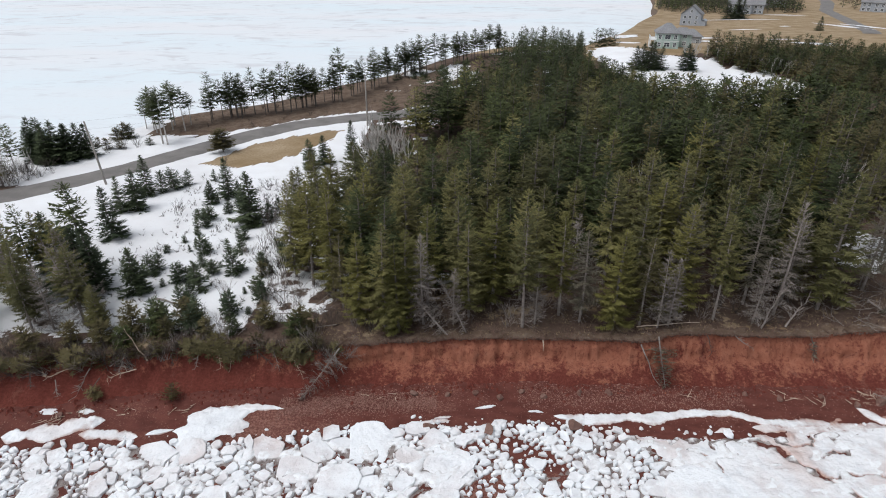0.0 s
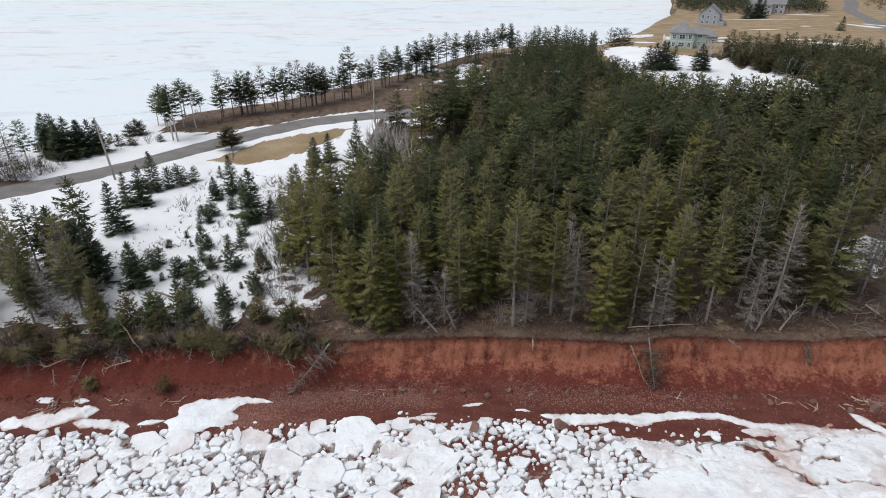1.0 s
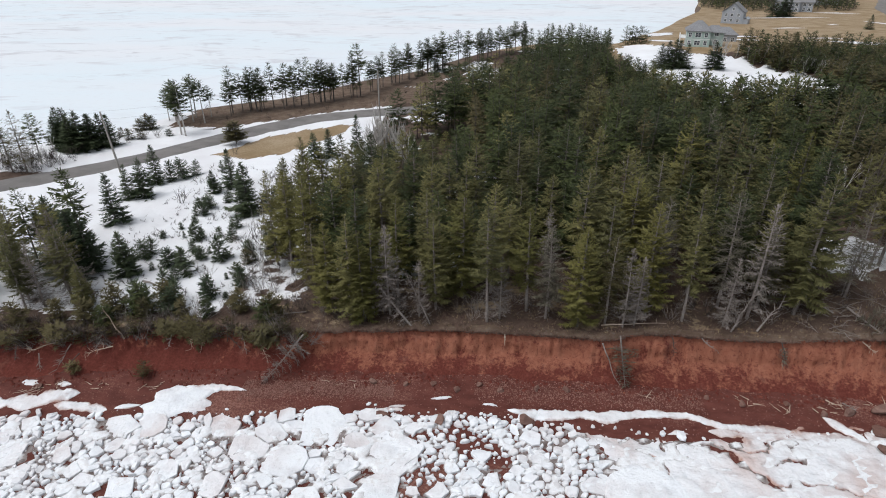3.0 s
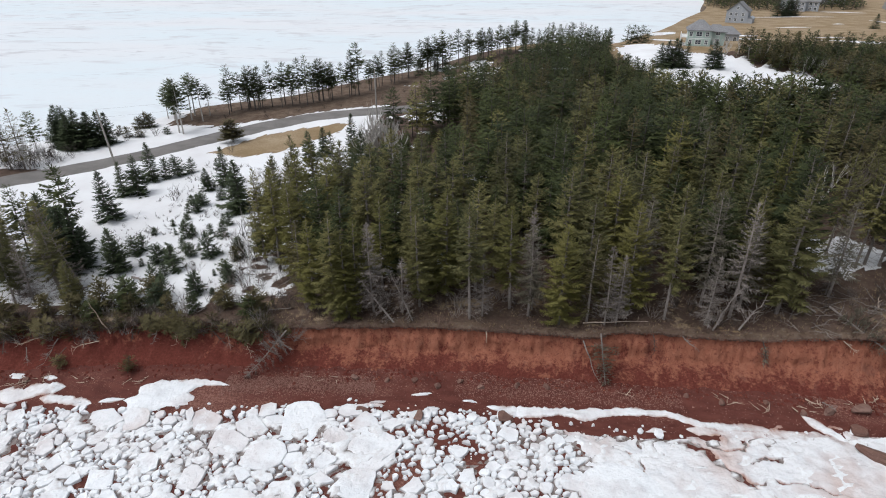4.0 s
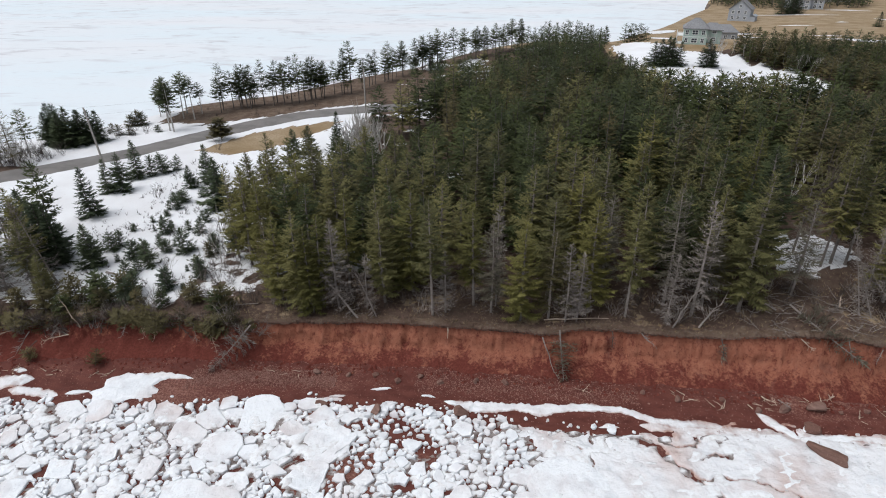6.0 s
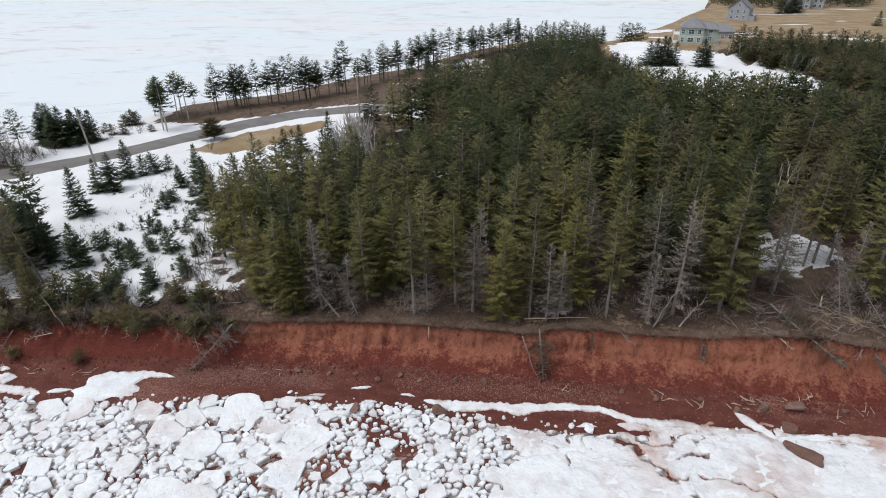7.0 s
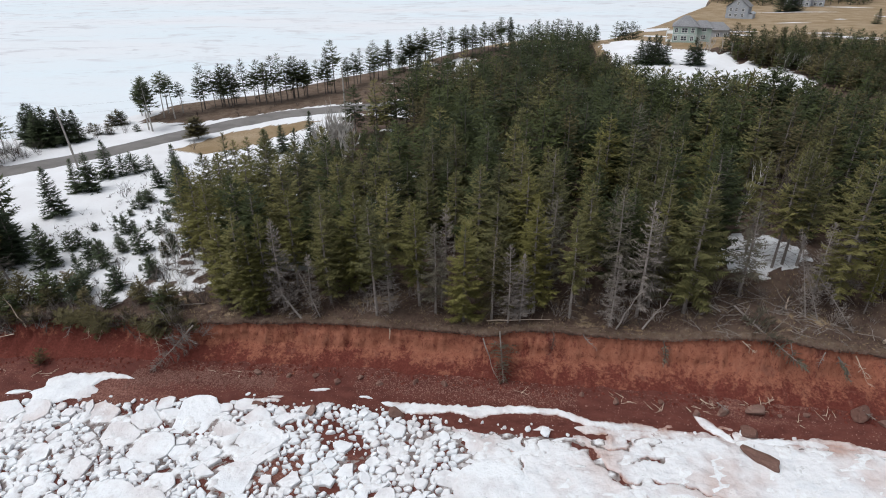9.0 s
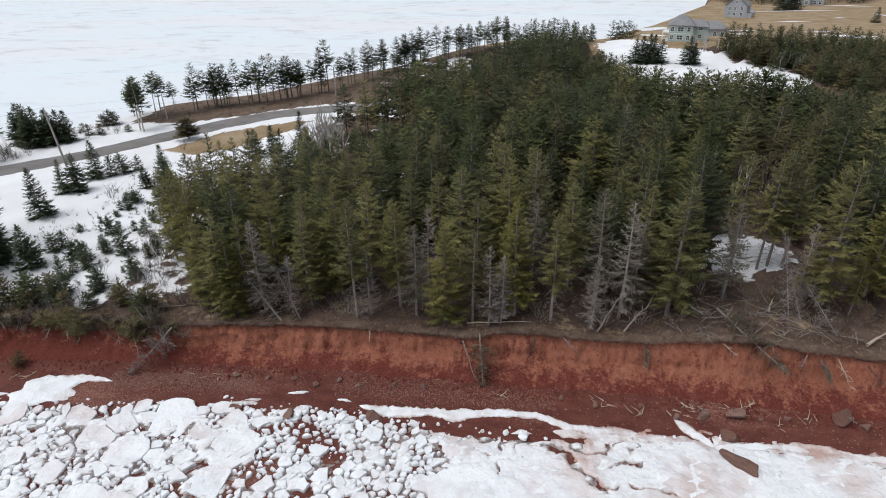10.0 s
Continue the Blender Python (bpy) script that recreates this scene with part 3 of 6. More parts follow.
def branching(soup, rng, p, d, length, r, depth, spread=0.7, rise=0.25):
    """A bare limb that forks into ever thinner ones."""
    q = p + d * length
    bend = p.lerp(q, 0.5) + Vector((rng.uniform(-1, 1), rng.uniform(-1, 1), rng.uniform(-0.5, 0.8))) * length * 0.10
    if depth == 0:
        soup.sliver(p, q, r)
        return
    soup.tube([p, bend, q], [r, r * 0.8, r * 0.55], 4 if r > 0.03 else 3)
    for _ in range(rng.choice((2, 3, 3))):
        e = (d + Vector((rng.uniform(-1, 1), rng.uniform(-1, 1), rng.uniform(-0.6, 1) * 0.8 + rise)) * spread).normalized()
        o = bend.lerp(q, rng.uniform(0.1, 1.0))
        branching(soup, rng, o, e, length * rng.uniform(0.5, 0.8), r * 0.55, depth - 1, spread, rise)


def bare_tree(seed, H, stems=3, r=0.07, depth=3):
    rng = random.Random(seed)
    s = Soup()
    for _ in range(stems):
        d = Vector((rng.uniform(-0.35, 0.35), rng.uniform(-0.35, 0.35), 1)).normalized()
        branching(s, rng, Vector((rng.uniform(-0.2, 0.2), rng.uniform(-0.2, 0.2), -0.2)), d, H * rng.uniform(0.36, 0.48), r, depth, 0.5, 0.45)
    return s


def bare_shrub(seed, H, stems=16):
    rng = random.Random(seed)
    s = Soup()
    for _ in range(stems):
        w = rng.uniform(0, 6.28)
        d = Vector((math.cos(w) * rng.uniform(0.1, 0.9), math.sin(w) * rng.uniform(0.1, 0.9), 1)).normalized()
        branching(s, rng, Vector((rng.uniform(-0.25, 0.25), rng.uniform(-0.25, 0.25), -0.1)), d, H * rng.uniform(0.4, 0.65), 0.016, 2, 0.7, 0.2)
    return s


class Kind:
    """Shared meshes of one shape of tree, all modelled at one height."""

    def __init__(self, name, wood, leaf, H, wood_mat, leaf_mat):
        self.H, self.wood_mat, self.leaf_mat = H, wood_mat, leaf_mat
        self.arrays = [(np.array(s.v), [tuple(f) for f in s.f]) for s in (wood, leaf) if s]
        self.trunk = wood.mesh("trunk", wood_mat)
        self.crown = leaf.mesh("crown", leaf_mat) if leaf else None


def grow(kind, name, x, y, height, label, category="tree", group="", rng=random, z=None, tilt=(0, 0), girth=1.0):
    """Stand one tree on the land."""
    k = height / kind.H
    root = new(name)
    root.matrix_basis = pose(x, y, (gz(x, y) if z is None else z) - 0.05, tilt[0], tilt[1], rng.uniform(0, 360)) @ Matrix.Diagonal((k * girth, k * girth, k, 1))
    tagged(root, label, category, group)
    child("trunk", kind.trunk, root)
    if kind.crown:
        child("crown", kind.crown, root)
    return root


RNG = random.Random(7)
FOREST_KINDS = [Kind("s", *spruce(100 + i, 10, r, b, "forest", 0.48, 0.125, 1.0, 1.0, True, 0.36, 0.36), 10, DEADWOOD, m) for i, (r, b, m) in enumerate((
    (2.5, 0.20, NEEDLE_OLIVE), (2.8, 0.16, NEEDLE_BRIGHT), (2.3, 0.26, NEEDLE_OLIVE), (2.9, 0.18, NEEDLE_DARK), (2.5, 0.24, NEEDLE_OLIVE), (2.6, 0.14, NEEDLE_DARK), (2.3, 0.26, NEEDLE_OLIVE)))]
FRONT_KINDS = [Kind("f", *spruce(200 + i, 10, r, b, "forest", 0.40, 0.088, 1.0, 0.94, True, 0.26, 0.33), 10, DEADWOOD, m) for i, (r, b, m) in enumerate((
    (2.2, 0.16, NEEDLE_OLIVE), (2.0, 0.26, NEEDLE_BRIGHT), (2.2, 0.12, NEEDLE_BRIGHT), (2.0, 0.34, NEEDLE_OLIVE)))]
THIN_KINDS = [Kind("t", *spruce(300 + i, 10, 2.2, b, "forest", 0.46, 0.16, 1.0, 0.85, True, 0.16), 10, DEADWOOD, m) for i, (b, m) in enumerate((
    (0.20, NEEDLE_LICHEN), (0.15, NEEDLE_RUST), (0.18, NEEDLE_LICHEN)))]
CONE_KINDS = [Kind("c", *spruce(400 + i, 5, r, 0.0, "cone", 0.27, 0.11, 1.0, 1.0, True, 0.40), 5, BARK, NEEDLE_GREEN) for i, r in enumerate((1.45, 1.75, 1.25))]
SMALL_KINDS = [Kind("b", *spruce(450 + i, 2, r, 0.0, sh, 0.21, 0.11), 2, BARK, NEEDLE_GREEN) for i, (r, sh) in enumerate(((0.8, "bush"), (1.1, "bush"), (0.75, "cone"), (0.9, "bush")))]
BUSH_KINDS = [Kind("e", *spruce(470 + i, 2, r, 0.0, "bush", 0.22, 0.10, 0.0, 0.85), 2, TWIG, m) for i, (r, m) in enumerate(((0.9, NEEDLE_RUST), (1.15, NEEDLE_DARK), (0.8, NEEDLE_RUST)))]
WIND_KINDS = [Kind("w", *spruce(500 + i, 9, r, b, "wind", 0.52, 0.22, 0.5, 1.0, False, 0.62), 9, BARK, NEEDLE_DARK) for i, (r, b) in enumerate(((2.4, 0.36), (2.1, 0.25), (2.6, 0.45), (2.2, 0.2)))]
FAR_KINDS = [Kind("r", *spruce(600 + i, 9, r, 0.12, "round", 0.95, 0.42, 0.2, 1.0, False, 0.95), 9, BARK, m) for i, (r, m) in enumerate(((2.5, NEEDLE_DARK), (2.8, NEEDLE_DARK), (2.3, NEEDLE_DARK)))]
OPEN_KINDS = [Kind("n", *spruce(560 + i, 9, 2.2, b, "wind", 0.50, 0.22, 0.3, 0.95, False, 0.7), 9, BIRCH, NEEDLE_DARK) for i, b in enumerate((0.52, 0.42, 0.58))]
HAZE_KINDS = [Kind("h", *spruce(620 + i, 9, r, 0.03, "round", 2.3, 1.1, 0.0, 1.0, False, 1.5), 9, BARK, NEEDLE_DARK) for i, r in enumerate((2.6, 3.0))]
MID_KINDS = [Kind("m", *spruce(650 + i, 10, r, 0.22, "round" if i % 2 else "forest", 0.66, 0.27, 0.6, 1.0, False, 0.55), 10, BARK, m) for i, (r, m) in enumerate(((2.8, NEEDLE_OLIVE), (2.9, NEEDLE_DARK), (2.5, NEEDLE_RUST), (2.7, NEEDLE_DARK), (2.6, NEEDLE_DARK)))]
BELT_KINDS = [Kind("j", *spruce(690 + i, 6, r, 0.12, "round", 0.62, 0.34, 0.0, 1.0, False, 0.9), 6, BARK, m) for i, (r, m) in enumerate(((2.1, NEEDLE_DARK), (2.4, NEEDLE_RUST), (1.9, NEEDLE_DARK)))]
LOW_KINDS = [Kind("g", *spruce(680 + i, 4, r, 0.0, "round", 0.44, 0.24, 0.0, 1.0, False, 0.6), 4, BARK, m) for i, (r, m) in enumerate(((1.6, NEEDLE_OLIVE), (1.8, NEEDLE_DARK), (1.5, NEEDLE_DARK)))]
BRIGHT_KINDS = [Kind("y", *spruce(240, 10, 2.2, 0.06, "forest", 0.40, 0.085, 1.0, 0.95, True, 0.26, 0.33), 10, BARK, NEEDLE_BRIGHT)]
ROUND_KINDS = [Kind("o", *spruce(260, 3.6, 1.7, 0.20, "round", 0.22, 0.11, 0.3, 1.0, True, 0.45), 3.6, BARK, NEEDLE_RUST)]
SLUMP_KINDS = [Kind("l", *spruce(270, 2, 1.2, 0.0, "bush", 0.26, 0.14, 1.0, 0.8), 2, TWIG, NEEDLE_RUST)]
SNAG_KINDS = [Kind("d", *spruce(700 + i, 10, r, 0.14, sh, 0.40, 0.15, 1.0, lv, True, 0.05), 10, DEADWOOD, DEADWOOD) for i, (r, sh, lv) in enumerate(((2.1, "cone", 0.9), (1.7, "forest", 0.6), (2.3, "cone", 1.0), (1.5, "forest", 0.7)))]
FALLEN_KINDS = [Kind("z", *spruce(760 + i, 4.5, r, 0.12, "cone", 0.30, 0.15, 1.0, 0.9, True, w), 4.5, DEADWOOD, m) for i, (r, w, m) in enumerate(((1.5, 0.14, DEADWOOD), (1.2, 0.22, NEEDLE_LICHEN), (1.0, 0.20, NEEDLE_RUST)))]
LEAN_KINDS = [Kind("k", *spruce(780 + i, 8, 1.7, 0.10, "forest", 0.36, 0.16, 1.0, 0.75, True, 0.07), 8, DEADWOOD, DEADWOOD) for i in range(3)]
BARE_KINDS = [Kind("a", bare_tree(800 + i, 7, n, 0.115), None, 7, BIRCH, None) for i, n in enumerate((3, 2, 3, 2))]
TANGLE_KINDS = [Kind("x", bare_tree(840 + i, 7, n, 0.17, 2), None, 7, BIRCH, None) for i, n in enumerate((4, 3, 4))]
SLIM_KINDS = [Kind("q", bare_tree(820 + i, 7, n, 0.055), None, 7, BIRCH, None) for i, n in enumerate((2, 1, 2))]
SHRUB_KINDS = [Kind("u", bare_shrub(850 + i, 1.6, n), None, 1.6, TWIG, None) for i, n in enumerate((10, 13, 9))]
GREY_SHRUB_KINDS = [Kind("v", bare_shrub(880 + i, 1.6, n), None, 1.6, DEADWOOD, None) for i, n in enumerate((10, 13))]

OLIVE_LABEL = "olive-green white spruce standing in dense coastal forest"
DARK_LABEL = "dark green spruce standing in dense coastal forest"
taken = []


def place(kinds, name, rows, label, category="tree", group="", girth=1.0):
    for i, (x, y, h) in enumerate(rows):
        if category == "tree":
            taken.append((x, y))
        grow(kinds[i % len(kinds)], name, x, y, h, label, category, group, RNG, girth=girth * RNG.uniform(0.9, 1.1))


# spruces and snags along the bluff's edge
place(FRONT_KINDS, "spruce_tree", [(-5, 42.3, 9.9), (-3.2, 43.2, 9.0), (-7.4, 43.6, 8.6), (6.9, 42.6, 11.0), (2.3, 44.2, 9.3), (-1.4, 46, 10), (20.6, 43.8, 10.5), (23.6, 43.2, 9.6), (33.3, 44.4, 12.4), (10.4, 44.6, 9.8), (4.6, 46.3, 10.6), (25.2, 47.5, 10.4), (31.5, 47.5, 10.0)],
      "olive-green spruce with dead lower twigs beside the bluff edge", group="trees along the bluff edge")
place(FRONT_KINDS, "spruce_tree", [(46, 46.4, 12.6), (48.4, 45.7, 5.3), (50.5, 48, 10.5), (53, 45, 11), (56, 48, 12)], "tall olive spruce on the litter-covered bank", group="trees along the bluff edge")
place(SNAG_KINDS, "dead_spruce", [(-1.7, 43.1, 8.6), (18.4, 42.1, 7.3), (19.4, 42.4, 6.4), (29.4, 44.2, 10.6), (8.0, 43.0, 6.2), (44.2, 46.0, 7.5), (47.0, 47.5, 8.0), (0.9, 43.0, 5.6), (27.0, 43.0, 6.5), (12.4, 44.5, 6.0)],
      "bare grey dead spruce with brittle drooping twigs", group="dead trees along the bluff edge")
place(THIN_KINDS, "dying_spruce", [(27.4, 45.8, 10.8), (17.0, 42.6, 8.4), (32.8, 69.8, 11.0), (38.2, 46.2, 8.8), (49.8, 70.8, 10.5), (22.0, 46.8, 9.6), (12.0, 43.4, 8.6), (-9.2, 46, 7.4), (30.6, 45.4, 8.8)],
      "half-dead spruce grey with lichen among green trees")
place(BRIGHT_KINDS, "spruce_tree", [(14.6, 42.2, 9.2), (-3.8, 42.2, 8.6), (36.9, 55.4, 11.4)], "bright yellow-olive spruce beside the bluff edge", group="trees along the bluff edge")
# open-grown spruces on the snowy clearing
place(CONE_KINDS, "young_spruce", [(-38.3, 61.6, 6.2), (-39.6, 70.4, 5.5), (-41.5, 69.9, 4.8), (-40.9, 76.1, 5.5), (-29.7, 49.0, 4.9), (-29.2, 74.8, 5.4), (-23.5, 65.7, 6.4), (-30.6, 72.0, 3.3), (-33.7, 49.6, 6.9), (-18.6, 88.7, 4.5), (-20.3, 86.0, 4.8), (-14.5, 91.2, 6.0), (-26.5, 71.5, 3.4)],
      "dark green cone-shaped spruce standing in snow", group="young trees on the snowy clearing", girth=1.12)
place(SMALL_KINDS, "spruce_sapling", [(-39.1, 77.1, 2.9), (-38.0, 78.2, 2.9), (-36.6, 79.8, 2.4), (-29.6, 60.4, 0.9), (-26.7, 59.4, 0.9), (-28.9, 66.8, 1.8), (-22.1, 57.9, 2.0), (-21.5, 52.7, 2.8), (-29.5, 54.0, 1.9), (-26.6, 51.5, 2.1), (-23.9, 49.7, 3.1), (-19.2, 45.2, 2.4), (-25.5, 43.6, 2.6), (-21.7, 42.6, 2.4), (-33.5, 81.6, 1.7), (-25.4, 54.8, 1.3), (-22.8, 61.0, 1.6), (-27.4, 69.2, 1.5), (-20.5, 68.0, 2.2), (-24.6, 47.0, 2.0)],
      "low dark spruce sapling poking out of the snow", "sapling", "saplings on the snowy clearing", 1.0)
place(ROUND_KINDS, "round_pine", [(-37.3, 96.4, 3.9)], "small round-topped pine beside the road", girth=1.5)

# mixed clump at the west end of the bluff
place(FRONT_KINDS, "spruce_tree", [(-36.5, 44, 8.0), (-34.4, 46.5, 8.6), (-39.5, 47, 8.2), (-31.8, 43.6, 7.6), (-42.5, 45, 8.5), (-40.5, 52.5, 7.0), (-44.0, 50.0, 8.0), (-35.6, 42.4, 6.6), (-41.0, 49.4, 8.4), (-46.4, 46.6, 8.4), (-43.6, 42.2, 6.8), (-47.5, 52.0, 7.4), (-29.6, 42.4, 4.8)], "shaggy olive spruce in a clump above the bluff", group="trees in the west clump", girth=1.1)
place(CONE_KINDS[1:2], "broad_spruce", [(-35.4, 49.9, 6.8), (-41.0, 54.5, 6.2)], "broad dark spruce standing in snow beside a clump", girth=1.35)
place(WIND_KINDS, "thin_pine", [(-36.2, 52.6, 10.0), (-41.5, 52.0, 8.0)], "thin open-crowned spruce rising above a clump")
place(SNAG_KINDS, "dead_spruce", [(-34.0, 42.8, 6.8), (-40.0, 42.5, 7.0)], "leaning grey dead spruce beside evergreen shrubs", group="dead trees along the bluff edge")
place(BUSH_KINDS, "evergreen_shrub", [(-28.6, 40.6, 2.4), (-26.6, 40.4, 1.8), (-23.6, 41.3, 2.2), (-20.0, 41.6, 2.0), (-18.2, 42.2, 1.6), (-31.0, 40.6, 2.2), (-34.5, 39.8, 2.4), (-12.4, 41.6, 2.2), (-22.4, 43.4, 2.8), (-26.6, 42.4, 3.0), (-24.4, 42.7, 2.9), (-30.2, 43.4, 2.6), (-15.4, 43.2, 2.2)],
      "bushy olive evergreen shrub at the bluff edge", "shrub", "shrubs along the bluff edge", 1.0)

fill = random.Random(5)
more = []
while len(more) < 44:
    x, y = fill.uniform(-31, -15.5), fill.uniform(44, 74)
    if fbm(x * 0.25, y * 0.25, 50.0) > -0.1 and all(math.hypot(x - a, y - b) > 1.0 for a, b in taken):
        more.append((x, y, fill.choice((0.7, 0.9, 1.2, 1.6, 2.2))))
place(SMALL_KINDS, "spruce_sapling", more, "low dark spruce sapling poking out of the snow", "sapling", "saplings on the snowy clearing", 0.95)
more = [(fill.uniform(-22, -14.5), fill.uniform(46, 80), fill.uniform(1.6, 3.6)) for _ in range(26)]
more += [(fill.uniform(-18, -9.5), fill.uniform(42.5, 54), fill.uniform(0.9, 2.2)) for _ in range(26)]
place(GREY_SHRUB_KINDS + SHRUB_KINDS, "bare_shrub", more, "leafless grey shrub between snow and forest", "shrub", "shrubs on the snowy clearing")

# wind-thinned trees along the north shore
place(WIND_KINDS, "shore_spruce", [(-56.0, 112.8, 6.4), (-46.3, 117.3, 9.4), (-44.8, 119.0, 7.6), (-43.6, 121.0, 8.6), (-41.4, 121.0, 8.4), (-39.1, 122.0, 9.4), (-37.0, 124.0, 8.8), (-35.6, 124.5, 8.0), (-34.0, 124.8, 9.6), (-32.1, 124.0, 10.2), (-30.4, 128.0, 9.0), (-29.0, 130.5, 8.0), (-26.8, 133.5, 7.4), (-24.6, 134.0, 10.0), (-22.9, 134.2, 11.4), (-21.4, 139.0, 6.4)],
      "dark wind-thinned spruce on the far shore above sea ice", group="trees along the north shore")
place(WIND_KINDS, "shore_spruce", [(-20.0, 144.0, 6.8), (-17.3, 151.0, 9.4), (-16.0, 155.0, 6.4), (-12.0, 163.0, 8.6), (-10.6, 165.3, 9.0), (-8.6, 166.5, 9.4), (-6.6, 168.0, 10.0), (-4.6, 169.0, 9.0), (-2.2, 171.0, 9.6), (0.2, 172.0, 8.0), (3.0, 174.0, 7.8), (6.0, 177.0, 8.4), (9.3, 179.5, 8.6), (11.6, 181.0, 8.0), (14.0, 183.0, 8.2), (17.0, 186.0, 8.6)],
      "dark wind-thinned spruce on the far shore above sea ice", group="trees along the north shore")
place(OPEN_KINDS, "shore_pine", [(-48.7, 101.1, 9.9), (-49.9, 101.9, 8.8), (-48.9, 109.7, 8.3), (-49.4, 113.9, 6.3), (-57.2, 111.7, 6.2), (-55.4, 110.9, 8.1), (-52.6, 113.8, 8.5), (-53.8, 108.6, 8.0), (-51.6, 110.4, 8.8)], "slender pine with a pale bare trunk by the shore", group="trees along the north shore", girth=1.2)
place(SHRUB_KINDS + BUSH_KINDS, "verge_shrub", [(-57.0, 96.6, 1.4), (-55.2, 98.6, 1.2), (-53.6, 99.8, 1.6), (-56.4, 99.4, 1.8), (-52.0, 101.6, 1.2), (-58.4, 98.8, 2.0), (-54.6, 101.8, 1.8), (-60.4, 99.4, 1.6), (-56.6, 102.2, 1.4)], "low straggling shrub on the snowy road verge", "shrub", girth=1.3)
place(CONE_KINDS, "shore_fir", [(-68.6, 95.7, 6.4), (-66.2, 93.6, 6.8), (-64.8, 92.2, 6.0), (-63.4, 91.0, 5.9), (-62.5, 92.1, 6.8), (-61.6, 93.2, 6.0), (-62.4, 94.6, 5.4), (-60.4, 94.4, 5.8), (-59.1, 94.8, 5.6), (-67.0, 92.6, 5.6)], "dense dark evergreen on the snowy north verge", group="trees along the north shore", girth=1.35)
place(BUSH_KINDS, "shore_shrub", [(-58.5, 105.4, 2.9), (-57.6, 106.0, 2.4), (-60.7, 100.8, 1.6), (-59.5, 105.0, 2.2)], "rounded dark evergreen shrub on the north verge", "shrub", "trees along the north shore", 1.3)
place(THIN_KINDS[1:2] + OPEN_KINDS[1:2], "thin_spruce", [(-63.5, 79.8, 9.4), (-64.4, 84.3, 8.0), (-65.7, 79.7, 9.2), (-67.4, 80.6, 8.6)], "spindly spruce beside the snowy road")
place(BARE_KINDS, "bare_tree", [(-62.4, 79.6, 6.0), (-60.9, 83.6, 5.4), (-64.6, 82.4, 6.6), (-67.0, 78.0, 7.0)], "leafless grey roadside tree over dead brush", girth=0.7)
place(SHRUB_KINDS, "bare_shrub", [(-63.4, 78.9, 2.0), (-62.2, 80.6, 1.8), (-61.6, 82.6, 1.6), (-64.4, 81.2, 2.2), (-60.8, 84.4, 1.4), (-65.6, 79.4, 2.0), (-60.0, 86.2, 1.2)], "dead brown roadside brush in snow", "shrub", girth=1.3)

line = random.Random(31)
more = [(line.uniform(-72, -62), line.uniform(79, 87), line.uniform(3.5, 6.5)) for _ in range(14)]
place(SLIM_KINDS, "bare_tree", more, "leafless grey roadside tree over dead brush")
more = [(line.uniform(-72, -61.5), line.uniform(79.5, 88), line.uniform(1.0, 2.6)) for _ in range(40)]
place(SHRUB_KINDS, "bare_shrub", more, "dead brown roadside brush in snow", "shrub", girth=1.3)
more = []
for i in range(52):
    k = line.random()
    x = -46 + 66 * k
    y = float(np.interp(x, [-46, -38, -32, -23, -16, -10, -2, 9, 20], [116, 122, 125, 134, 151, 164, 171, 179, 188])) + line.uniform(-1.5, 3.5)
    more.append((x, y, line.uniform(6.0, 9.0)))
place(WIND_KINDS, "shore_spruce", more, "dark wind-thinned spruce on the far shore above sea ice", group="trees along the north shore")
more = [(line.uniform(-18, 12), line.uniform(158, 176), line.uniform(1.2, 2.6)) for _ in range(16)]
place(SMALL_KINDS, "shore_shrub", more, "low dark evergreen shrub on the north shore", "shrub", "shrubs on the north shore", 1.5)
more = []
while len(more) < 60:
    x, y = line.uniform(-55, 8), line.uniform(104, 172)
    if inside(NORTH_SOIL_S, x, y):
        more.append((x, y, line.uniform(0.6, 1.5)))
place(SHRUB_KINDS, "bare_shrub", more, "leafless reddish-brown brush on bare soil", "shrub", "shrubs on the north shore", 1.3)

# thin spruces and tangled brush where the clearing meets the forest
place(FRONT_KINDS, "spruce_tree", [(-14.7, 51.5, 10.0), (-12.7, 50.0, 10.6), (-10.4, 48.2, 10.4), (-15.0, 57.0, 9.6), (-14.1, 60.7, 10.6), (-11.3, 53.4, 10.8), (-13.9, 53.4, 9.0), (-12.6, 55.8, 9.6), (-16.4, 61.0, 8.0), (-15.6, 66.0, 8.4), (-13.0, 64.0, 9.4)],
      "thin dark-olive spruce at the edge of the clearing", group="trees at the forest edge", girth=0.95)
place(SLIM_KINDS, "bare_tree", [(-16.2, 50.6, 6.0), (-16.9, 54.6, 6.4), (-15.2, 47.6, 5.4), (-17.4, 58.4, 6.0), (-13.2, 46.4, 5.6)], "slim leafless grey tree at the clearing edge", group="trees at the forest edge")
place(BUSH_KINDS, "evergreen_shrub", [(-12.2, 41.9, 2.6), (-17.6, 48.6, 1.8), (-18.4, 52.0, 1.6)], "yellow-olive evergreen bush among grey brush", "shrub", "shrubs along the bluff edge", 1.1)

